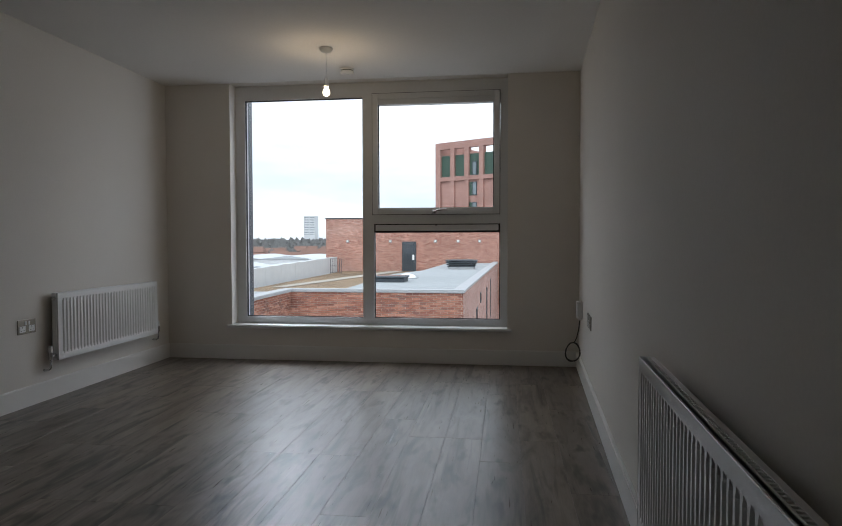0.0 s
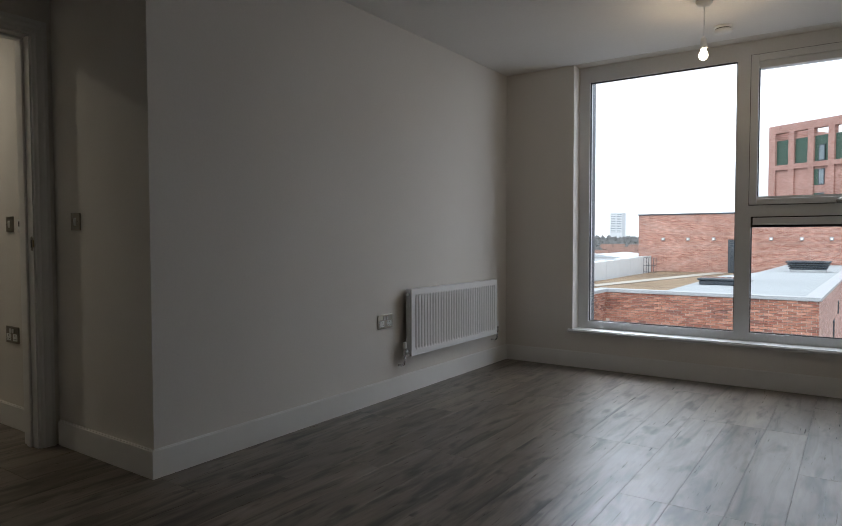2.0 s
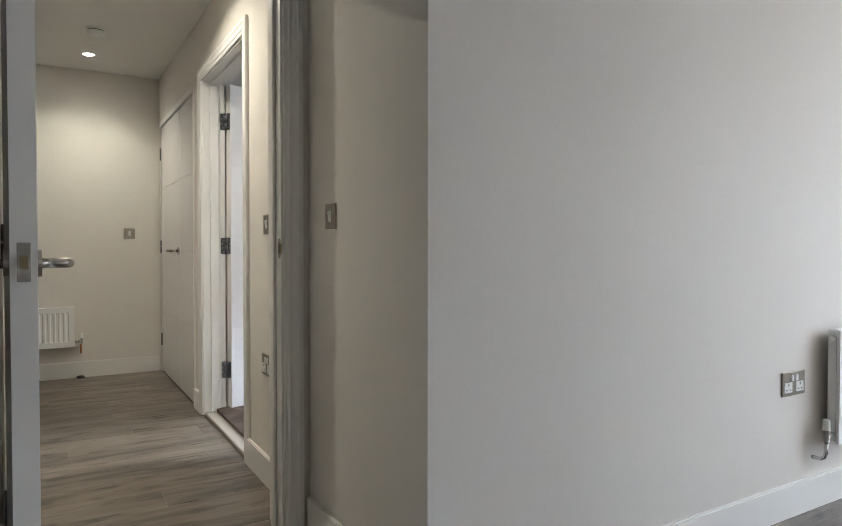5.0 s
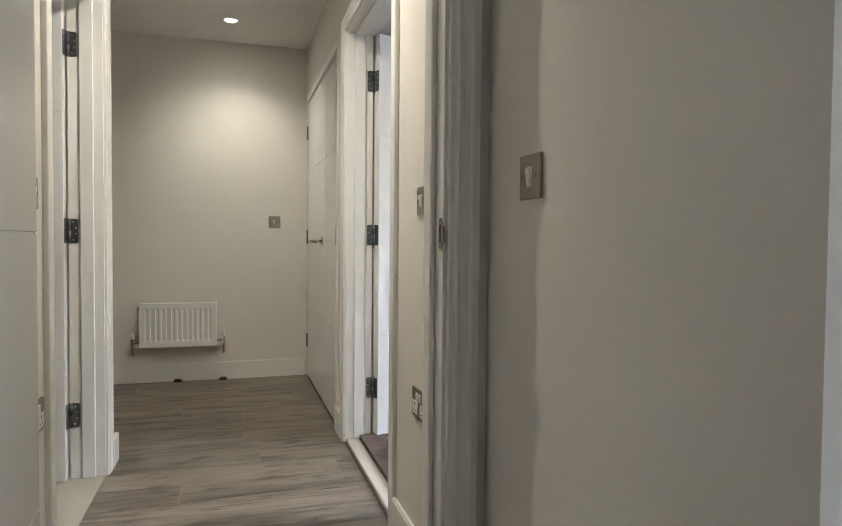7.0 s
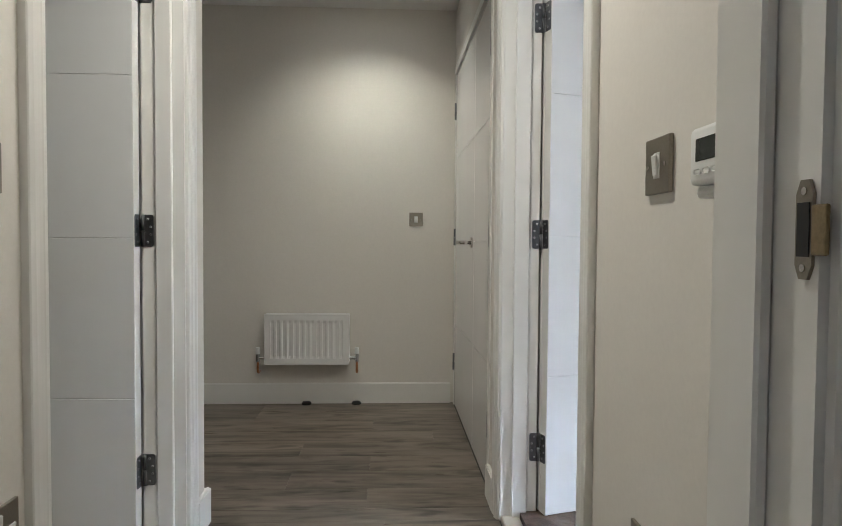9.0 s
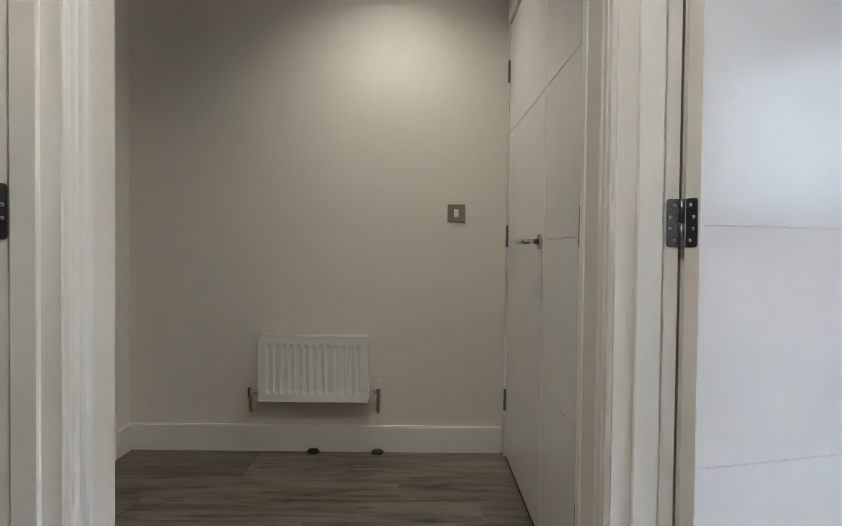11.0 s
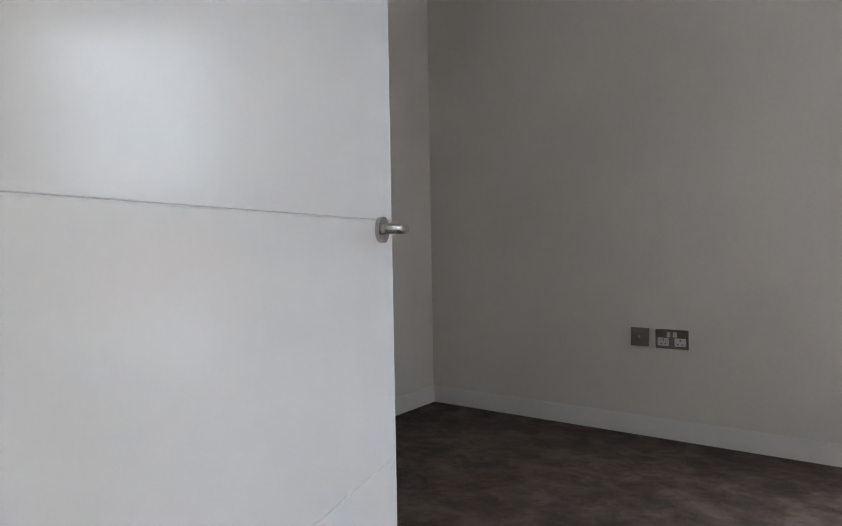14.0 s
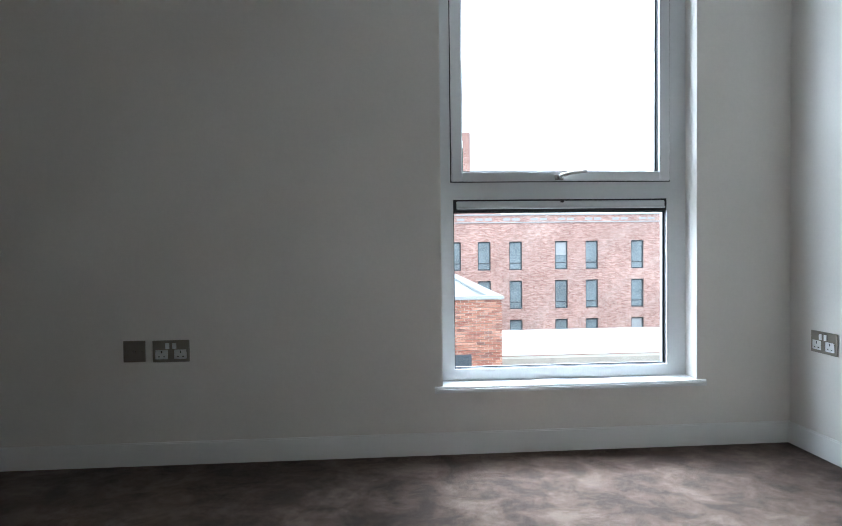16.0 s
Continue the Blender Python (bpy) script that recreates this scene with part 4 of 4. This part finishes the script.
# pendant lamp
pl = thing("pendant_lamp", pose(1.708, -0.864, H), "plain ceiling pendant with a lit bare bulb", "pendant lamp")
part("ceiling_rose", lathe([(0.046, 0.0), (0.046, -0.012), (0.034, -0.028), (0.010, -0.034), (0.004, -0.036)]), PLASTIC, pl, "white ceiling rose", True)
part("flex", tube([(0, 0, -0.03), (0.001, 0, -0.12), (0, 0, -0.215)], 0.0032, 8), PLASTIC, pl, "thin white flex")
part("lamp_holder", lathe([(0.006, -0.205), (0.015, -0.215), (0.017, -0.250), (0.021, -0.256), (0.021, -0.268), (0.016, -0.275)]), PLASTIC, pl, "white lamp holder", True)
bulb = part("bulb", lathe([(0.013, -0.272), (0.015, -0.285), (0.0215, -0.293), (0.0255, -0.305), (0.0255, -0.317), (0.020, -0.330), (0.010, -0.337), (0.002, -0.339)]), BULB, pl, "glowing warm bulb", True)
bulb.visible_shadow = False


def smoke_alarm(m, label):
    d = thing("smoke_alarm", m, label, "smoke alarm", "smoke alarms")
    part("base", lathe([(0.056, 0), (0.056, -0.010), (0.052, -0.012)]), PLASTIC, d, "", True)
    part("vent_ring", lathe([(0.047, -0.012), (0.047, -0.018)]), BLACK, d, "dark vent slots")
    part("cover", lathe([(0.052, -0.018), (0.055, -0.024), (0.050, -0.038), (0.030, -0.043), (0.003, -0.044)]), PLASTIC, d, "", True)
    part("test_button", lathe([(0.012, -0.043), (0.011, -0.047), (0.002, -0.048)]), PLASTIC, d)


smoke_alarm(pose(1.72, -0.31, H), "round white smoke alarm on the ceiling")
smoke_alarm(pose(-3.18, -3.817, H), "round white smoke alarm on the hall ceiling")


def downlight(x, y):
    d = thing("downlight", pose(x, y, H), "small lit recessed ceiling downlight", "downlight", "hall downlights")
    part("bezel", lathe([(0.034, -0.0005), (0.045, -0.001), (0.045, -0.004), (0.040, -0.006), (0.034, -0.003)]), PLASTIC, d, "white bezel", True)
    part("lens", lathe([(0.033, -0.001), (0.033, -0.0035), (0.020, -0.0045), (0.002, -0.005)]), SPOTG, d, "glowing lens", True).visible_shadow = False


downlight(-3.79, -3.83)
downlight(-1.80, -3.83)

# pipe collars at the skirting
for y in (-4.186, -3.884):
    tagged(part("pipe_collar", lathe([(0.030, 0.0), (0.030, 0.006), (0.022, 0.016), (0.004, 0.018)], 16), BLACK, None, "", True), "black pipe collar on the floor under the radiator", "pipe collar").location = (XE + T + 0.012, y, 0.0)


# ---- outside ----
GZ = -15.0
structure("ground", boxes((-1500, 1500, 2, 2500, GZ - 1, GZ)), GROUND, "dark town ground far below the flat", "ground")

# the near block with its flat roofs
blk = thing("roof_block", pose(0, 0, 0), "brick block with a flat grey roof and stone coping", "building")
RX, RY, RZ = 1.66, 14.74, -0.56
part("mortar_wall", boxes((-4.02, RX - 0.001, RY + 0.012, RY + 0.3, GZ, RZ - 0.08)), MORTAR, blk)
bm = bmesh.new()
v = [bm.verts.new(c) for c in ((RX, RY + 0.013, GZ), (2.45, 41.9, GZ), (2.45, 41.9, RZ - 0.08), (RX, RY + 0.013, RZ - 0.08), (RX - 0.3, RY + 0.31, GZ), (2.15, 41.9, GZ), (2.15, 41.9, RZ - 0.08), (RX - 0.3, RY + 0.31, RZ - 0.08))]
for f in ((0, 1, 2, 3), (5, 4, 7, 6), (3, 2, 6, 7)):
    bm.faces.new([v[i] for i in f])
part("side_wall", bm, BRICK_Y, blk)
part("wing_mortar_wall", boxes((-4.32, -4.032, 2.0, RY, GZ, RZ - 0.08)), MORTAR, blk)
part("wing_mass", boxes((-12, -4.33, 2.0, RY + 0.3, GZ, RZ - 0.12)), MEMBRANE, blk)
# coping: thin metal cap with a drip edge
bm = bmesh.new()
for x0, x1, y0, y1 in ((-4.32, RX + 0.06, RY - 0.06, RY + 0.34), (-4.36, -3.96, 2.0, RY - 0.06)):
    box(bm, x0, x1, y0, y1, RZ - 0.08, RZ)
    box(bm, x0 + 0.02, x1 - 0.02, y0 + 0.02, y1 - 0.02, RZ, RZ + 0.012)
part("coping", bm, COPING, blk, "light grey metal coping")
bm = bmesh.new()
for (xa, ya), (xb, yb) in (((RX, RY + 0.34), (2.45, 41.9)),):
    v = [bm.verts.new(c) for c in ((xa - 0.34, ya, RZ - 0.08), (xa + 0.06, ya, RZ - 0.08), (xb + 0.06, yb, RZ - 0.08), (xb - 0.34, yb, RZ - 0.08), (xa - 0.34, ya, RZ), (xa + 0.06, ya, RZ), (xb + 0.06, yb, RZ), (xb - 0.34, yb, RZ))]
    for f in ((3, 2, 1, 0), (4, 5, 6, 7), (0, 1, 5, 4), (1, 2, 6, 5), (2, 3, 7, 6), (3, 0, 4, 7)):
        bm.faces.new([v[i] for i in f])
part("coping", bm, COPING, blk, "light grey metal coping")
bm = bmesh.new()
v = [bm.verts.new(c) for c in ((-2.6, RY + 0.30, RZ - 0.10), (RX - 0.28, RY + 0.30, RZ - 0.10), (2.2, 41.9, RZ - 0.10), (-1.2, 41.9, RZ - 0.10), (-1.6, 30.0, RZ - 0.10), (-2.6, 26.0, RZ - 0.10))]
top = bm.faces.new(v)
ext = bmesh.ops.extrude_face_region(bm, geom=[top])
bmesh.ops.translate(bm, verts=[g for g in ext["geom"] if isinstance(g, bmesh.types.BMVert)], vec=(0, 0, -1.2))
part("grey_roof", bm, MEMBRANE, blk, "pale grey roof membrane")
part("terrace", boxes((-9.3, -1.2, RY + 0.30, 41.9, -1.9, -1.32)), SEDUM, blk, "brown and green planted roof")
bm = bmesh.new()
v = [bm.verts.new(c) for c in ((-8.6, 25, -1.31), (-7.9, 25, -1.31), (-4.6, 41.5, -1.31), (-5.6, 41.5, -1.31))]
bm.faces.new(v)
ext = bmesh.ops.extrude_face_region(bm, geom=bm.faces[:])
bmesh.ops.translate(bm, verts=[g for g in ext["geom"] if isinstance(g, bmesh.types.BMVert)], vec=(0, 0, 0.03))
part("paved_path", bm, PATHM, blk, "pale paved strip")
for y, z0, z1, w in ((20.4, -2.9, -1.75, 0.9), (22.8, -1.75, -1.3, 0.7), (27.5, -3.4, -1.4, 0.9), (31.0, -3.4, -1.2, 1.0)):
    x = RX + (y - RY) / (41.9 - RY) * (2.45 - RX)
    wn_ = part("window", boxes((x - 0.02, x + 0.035, y, y + w, z0, z1)), ANTHRA, blk, "dark framed window")
    part("pane", boxes((x + 0.0352, x + 0.040, y + 0.08, y + w - 0.08, z0 + 0.08, z1 - 0.08)), DARKGLASS, wn_)
wn_ = part("window", boxes((0.18, 0.78, RY - 0.02, RY + 0.05, -3.0, -2.2)), ANTHRA, blk, "dark framed window")
part("pane", boxes((0.25, 0.71, RY - 0.025, RY - 0.0205, -2.93, -2.27)), DARKGLASS, wn_)

# things on the roofs
sk = thing("skylight", pose(-1.66, 20.3, RZ - 0.10), "low dark framed roof skylight", "skylight", "roof skylights")
part("upstand", bevelled(boxes((-0.62, 0.62, -0.5, 0.5, 0, 0.16)), 0.02, 1), ANTHRA, sk)
part("lid", bevelled(boxes((-0.68, 0.68, -0.56, 0.56, 0.165, 0.24)), 0.02, 1), ANTHRA, sk)
part("pane", boxes((-0.60, 0.60, -0.48, 0.48, 0.241, 0.250)), SKYGLASS, sk)
dm = thing("skylight", pose(-1.35, 22.6, RZ - 0.10), "white domed roof light", "skylight", "roof skylights")
bm = bmesh.new()
bmesh.ops.create_uvsphere(bm, u_segments=20, v_segments=10, radius=0.40)
bmesh.ops.delete(bm, geom=[x for x in bm.verts if x.co.z < -0.01], context="VERTS")
for x in bm.verts:
    x.co.z *= 0.55
part("dome", bm, PLASTIC, dm, "", True)
part("kerb", boxes((-0.45, 0.45, -0.45, 0.45, -0.02, 0.04)), COPING, dm)
fl = thing("roof_vent_unit", pose(0.45, 32.0, RZ - 0.10), "dark flared louvre unit on the roof", "roof vent")
part("base", boxes((-0.75, 0.75, -0.6, 0.6, 0, 0.12)), COPING, fl)
for k in range(4):
    s = 0.80 + 0.05 * k
    part("louvre", bevelled(boxes((-s, s, -s * 0.75, s * 0.75, 0.13 + 0.11 * k, 0.20 + 0.11 * k)), 0.015, 1), ANTHRA, fl)
part("core", boxes((-0.7, 0.7, -0.5, 0.5, 0.12, 0.55)), BLACK, fl)
wp = thing("parapet_panels", pose(-9.6, 0, 0), "white panelled parapet along the terrace", "parapet")
for k in range(8):
    y = 22.0 + 2.4 * k
    part("panel", boxes((-0.25, 0.0, y, y + 2.385, -2.0, -0.42 + 0.03 * k)), WHITEWALL, wp)
cg = thing("railing_cage", pose(-9.3, 38.3, -1.32), "small dark metal railing cage on the terrace", "railing")
for k in range(6):
    part("upright", tube([(0.16 * k, 0, 0), (0.16 * k, 0, 1.05)], 0.018, 6), ANTHRA, cg)
for z in (0.1, 0.55, 1.05):
    part("rail", tube([(0, 0, z), (0.8, 0, z)], 0.02, 6), ANTHRA, cg)

# long low brick building behind the terrace
lb = thing("low_brick_building", pose(0, 42, 0), "low red brick building with a dark roof edge", "building")
part("wall", boxes((-10.69, 2.99, 0, 8, -4, 2.67)), BRICK_X, lb)
part("roof_edge", boxes((-10.75, 2.99, -0.06, 8.05, 2.675, 2.76)), ANTHRA, lb, "dark roof edge")
dr = part("door", boxes((-4.75, -3.67, -0.04, 0.02, -1.32, 0.94)), ANTHRA, lb, "dark glazed door")
part("pane", boxes((-4.57, -3.85, -0.048, -0.041, -0.9, 0.76)), DARKGLASS, dr)
part("notice", boxes((-3.97, -3.81, -0.054, -0.049, -0.45, -0.05)), PLASTIC, dr, "small white notice")
for x in (-8.96, -7.30, -5.65, -2.20, -0.49, 1.11):
    w = part("wall_light", bevelled(boxes((x - 0.11, x + 0.11, -0.16, -0.001, 0.86, 1.08)), 0.03, 1), COPING, lb, "small round wall light")
    part("lens", tube([(x, -0.162, 0.97), (x, -0.175, 0.97)], 0.07, 10), PLASTIC, w)

# the building opposite: rows of tall windows
ob_ = thing("opposite_building", pose(0, 44, 0), "long red brick apartment building with tall dark windows", "building")
cols = [3.60, 5.85, 8.25, 11.76, 14.13, 17.70, 20.08, 23.65, 26.03]
rows_z = [-1.10 - 2.96 * k for k in range(4)]
bm = bmesh.new()
edges = sorted([2.96] + [c for c in cols] + [c + 0.98 for c in cols] + [30.0])
for a, b in zip(edges[0::2], edges[1::2]):
    box(bm, a, b, 0, 0.4, GZ, 3.02)
for c in cols:
    zt = 3.02
    for z in rows_z:
        box(bm, c, c + 0.98, 0, 0.4, z + 2.16, zt)
        zt = z
    box(bm, c, c + 0.98, 0, 0.4, GZ, zt)
part("wall", bm, BRICK_PALE, ob_)
part("mass", boxes((2.97, 30, 0.405, 14, GZ, 3.01)), BRICK_Y, ob_)
part("string_course", boxes((2.96, 30, -0.06, 0.0, 2.46, 2.53)), COPING, ob_)
part("roof_edge", boxes((2.90, 30, -0.08, 14, 3.025, 3.12)), COPING, ob_)
for k, c in enumerate(cols):
    for j, z in enumerate(rows_z):
        w = part("window", boxes((c, c + 0.09, 0.14, 0.22, z, z + 2.16), (c + 0.89, c + 0.98, 0.14, 0.22, z, z + 2.16), (c + 0.09, c + 0.89, 0.14, 0.22, z, z + 0.10), (c + 0.09, c + 0.89, 0.14, 0.22, z + 2.06, z + 2.16), (c + 0.09, c + 0.89, 0.14, 0.22, z + 0.48, z + 0.56)), ANTHRA, ob_, "dark framed window")
        part("pane", boxes((c + 0.09, c + 0.89, 0.17, 0.18, z + 0.56, z + 2.06)), SKYGLASS, w)
        part("panel", boxes((c + 0.09, c + 0.89, 0.165, 0.18, z + 0.10, z + 0.48)), SKYGLASS, w)
        if (k * 3 + j) % 8 == 1:
            part("blind", boxes((c + 0.10, c + 0.88, 0.160, 0.168, z + 1.1 + 0.25 * ((k + j) % 3), z + 2.05)), COPING, w, "lowered grey blind")
for k in range(16):
    x = 4.3 + 1.05 * k + (0.35 if k % 2 else 0)
    part("vent", boxes((x, x + 0.55, -0.02, 0.01, 2.64, 2.82)), COPING, ob_, "small grey vent")

# pale low roof between the blocks
lr = thing("low_roof_building", pose(0, 25, 0), "low building with a white roof parapet", "building")
part("parapet", boxes((2.0, 24, 0, 0.3, -4.14, -3.02)), WHITEWALL, lr)
part("ledge", boxes((2.0, 24, -0.6, -0.001, -4.56, -4.17)), PATHM, lr, "tan ledge")
part("wall", boxes((2.0, 24, -0.55, 0.3, GZ, -4.57)), WHITEWALL, lr)
part("roof", boxes((2.0, 24, 0.301, 8, -6.4, -6.0)), MEMBRANE, lr)

# tall tower with an open brick crown
tw = thing("tower_block", pose(-7.99, 95, 0, 0, 0, -30), "tall red brick tower with green panels and an open crown", "building")
X0, PITCH, OPEN, NB = 0.0, 2.66, 1.88, 8
bm = bmesh.new()
piers = [X0] + [X0 + 0.95 + PITCH * k + OPEN for k in range(NB)]
for k in range(NB + 1):
    a = piers[k]
    b = X0 + 0.95 + PITCH * k if k < NB else a + 0.75
    box(bm, a, b, 0, 0.8, GZ, 15.3)
box(bm, X0, piers[-1] + 0.75, 0, 0.8, 15.3, 16.35)
for k in range(NB):
    a = X0 + 0.95 + PITCH * k
    box(bm, a, a + OPEN, 0.0, 0.8, 10.3, 10.95)
    box(bm, a, a + OPEN, 0.30, 0.8, GZ, 10.3)
part("wall", bm, BRICK_TOWER, tw)
part("mass", boxes((X0, piers[-1] + 0.75, 0.81, 14, GZ, 10.9)), BRICK_TOWER, tw)
part("far_crown", boxes((X0, X0 + 0.8, 0.81, 14, 10.9, 16.35)), BRICK_TOWER, tw)
for k in range(NB):
    a = X0 + 0.95 + PITCH * k
    part("green_panel", boxes((a, a + OPEN, 0.35, 0.45, 10.95, 14.3)), GREENP, tw, "dark green mesh panel")
    if k % 2 == 0 and k > 0:
        for z in (11.0, 7.9, 4.8, 1.7, -1.4):
            w = part("window", boxes((a + 0.55, a + 1.35, 0.22, 0.34, z, z + 2.1)), ANTHRA, tw, "dark framed window")
            part("pane", boxes((a + 0.66, a + 1.24, 0.20, 0.219, z + 0.15, z + 1.95)), SKYGLASS, w)
            if z < 10:
                part("green_panel", boxes((a, a + 0.54, 0.26, 0.299, z, z + 2.1)), GREENP, tw)

# distant town
ft = thing("far_apartment_tower", pose(-189, 600, 0), "pale concrete apartment tower on the skyline", "building")
part("wall", boxes((-5.6, 5.6, 0, 12, GZ, 25.5)), CONC, ft)
for k in range(11):
    part("window_band", boxes((-5.2, -0.6, -0.1, -0.02, 7 + 1.65 * k, 7.45 + 1.65 * k), (0.6, 5.2, -0.1, -0.02, 7 + 1.65 * k, 7.45 + 1.65 * k)), SKYGLASS, ft)
rnd = random.Random(4)
for k, (x, y, w, d, h) in enumerate(((-34, 75, 22, 26, -6.0), (-30, 110, 30, 22, -5.2), (-60, 150, 40, 30, -5.5), (-40, 160, 30, 30, -4.2), (-75, 215, 60, 40, -4.5))):
    wh = thing("warehouse", pose(x, y, GZ), "pale grey sheet-roofed warehouse", "building", "warehouses")
    part("wall", boxes((-w / 2, w / 2, 0, d, 0, h - GZ - 1.2)), CONC, wh)
    bm = bmesh.new()
    z = h - GZ
    for i in range(3):
        a, b = -w / 2 + w / 3 * i, -w / 2 + w / 3 * (i + 1)
        v = [bm.verts.new(c) for c in ((a, -0.3, z - 1.2), (b, -0.3, z - 1.2), ((a + b) / 2, -0.3, z), (a, d, z - 1.2), (b, d, z - 1.2), ((a + b) / 2, d, z))]
        for f in ((0, 1, 2), (4, 3, 5), (0, 2, 5, 3), (2, 1, 4, 5)):
            bm.faces.new([v[q] for q in f])
    part("roof", bm, ROOFGREY, wh)
bm = bmesh.new()
for k in range(60):
    x, y = rnd.uniform(-190, -40), rnd.uniform(230, 420)
    s = rnd.uniform(4, 7)
    z = -9 + rnd.uniform(0, 4)
    box(bm, x - s, x + s, y, y + 6, GZ, z)
    v = [bm.verts.new(c) for c in ((x - s, y, z), (x + s, y, z), (x + s, y + 6, z), (x - s, y + 6, z), (x - s * 0.8, y + 3, z + 3), (x + s * 0.8, y + 3, z + 3))]
    for f in ((0, 1, 5, 4), (2, 3, 4, 5), (1, 2, 5), (3, 0, 4)):
        bm.faces.new([v[q] for q in f])
tagged(part("far_houses", bm, HOUSEM), "distant rows of small brick houses", "houses", kind="stuff")
bm = bmesh.new()
for k in range(2600):
    y = rnd.uniform(250, 640)
    x = -y * rnd.uniform(0.16, 0.62)
    r = rnd.uniform(2.0, 4.6)
    top_z = -9 + (y - 250) / 390 * 13.5 + rnd.uniform(-2.5, 1.0)
    c = Vector((x, y, top_z - r))
    vs = [bm.verts.new(c + Vector((r * math.cos(a) * rnd.uniform(0.6, 1.1), r * math.sin(a) * 0.6, rnd.uniform(-0.5, 0.3) * r))) for a in (0, 1.26, 2.5, 3.8, 5.0)]
    t_, b_ = bm.verts.new(c + Vector((rnd.uniform(-1, 1), 0, r * rnd.uniform(0.7, 1.1)))), bm.verts.new(c + Vector((0, 0, -2.2 * r)))
    for q in range(5):
        bm.faces.new((vs[q], vs[(q + 1) % 5], t_))
        bm.faces.new((vs[(q + 1) % 5], vs[q], b_))
tagged(part("far_trees", bm, LEAFM), "distant belt of bare winter trees", "trees", kind="stuff")

# ---- planks and bricks ----
PW, PL = 0.193, 1.29
plank_mesh = {}


def plank(x0, x1, y0, y1):
    key = (round(x1 - x0, 3), round(y1 - y0, 3))
    if key not in plank_mesh:
        bm = boxes((0, key[0] - 0.0008, 0, key[1] - 0.0008, -0.0028, 0.0))
        topf = [e for e in bm.edges if all(q.co.z > -0.001 for q in e.verts)]
        bmesh.ops.bevel(bm, geom=topf, offset=0.0006, segments=1, affect="EDGES")
        plank_mesh[key] = mesh_of("plank", bm, LAMINATE)
    ob = new("plank", plank_mesh[key])
    ob.location = (x0, y0, 0)
    ob.parent = floor_lam


def lay(xa, xb, ya, yb, seed):
    r_ = random.Random(seed)
    x = xa
    while x < xb - 0.01:
        x1 = min(x + PW, xb)
        y = ya - r_.choice((0.0, 0.33, 0.66, 0.98))
        while y < yb - 0.01:
            y0, y1 = max(y, ya), min(y + PL, yb)
            if y1 - y0 > 0.03:
                plank(x, x1, y0, y1)
            y += PL
        x = x1


lay(WX1, XR, -7.15, 0.0, 3)
lay(XE, -2.61, -5.06, YS, 5)
lay(-2.61, WX0, YH, YS, 7)
lay(WX0, WX1, VD0, VD1, 8)

bw_, bh_, gap = 0.211, 0.062, 0.014
bm = boxes((0, bw_, 0, 0.03, 0, bh_))
bevelled(bm, 0.004, 1)
brick_mesh = mesh_of("brick", bm, BRICK)
bm = boxes((0, 0.1025, 0, 0.03, 0, bh_))
bevelled(bm, 0.004, 1)
half_mesh = mesh_of("brick", bm, BRICK)
rb = random.Random(11)
rest = bmesh.new()
zt = RZ - 0.09
for row in range(26):
    z = zt - (row + 1) * 0.075
    x = -4.01
    if row % 2:
        if row < 11:
            ob = new("brick", half_mesh)
            ob.parent, ob.location = blk, (x, RY - 0.018 + rb.uniform(0, 0.004), z)
        x += 0.1125
    while x + bw_ < RX + 0.003:
        y = RY - 0.018 + rb.uniform(0, 0.004)
        if row < 11:
            ob = new("brick", brick_mesh)
            ob.parent, ob.location = blk, (x, y, z)
        else:
            box(rest, x, x + bw_, y, y + 0.03, z, z + bh_)
        x += bw_ + gap
    if RX - x > 0.01:
        box(rest, x, RX, RY - 0.016, RY + 0.014, z, z + bh_)
for row in range(26):
    z = zt - (row + 1) * 0.075
    y = 6.0 + (0.1125 if row % 2 else 0)
    while y + bw_ < RY - 0.02:
        box(rest, -4.035, -4.008 + rb.uniform(0, 0.004), y, y + bw_, z, z + bh_)
        y += bw_ + gap
    if RY - 0.02 - y > 0.03:
        box(rest, -4.035, -4.008, y, RY - 0.02, z, z + bh_)
tagged(part("brick_courses", rest, BRICK, blk), kind="stuff")
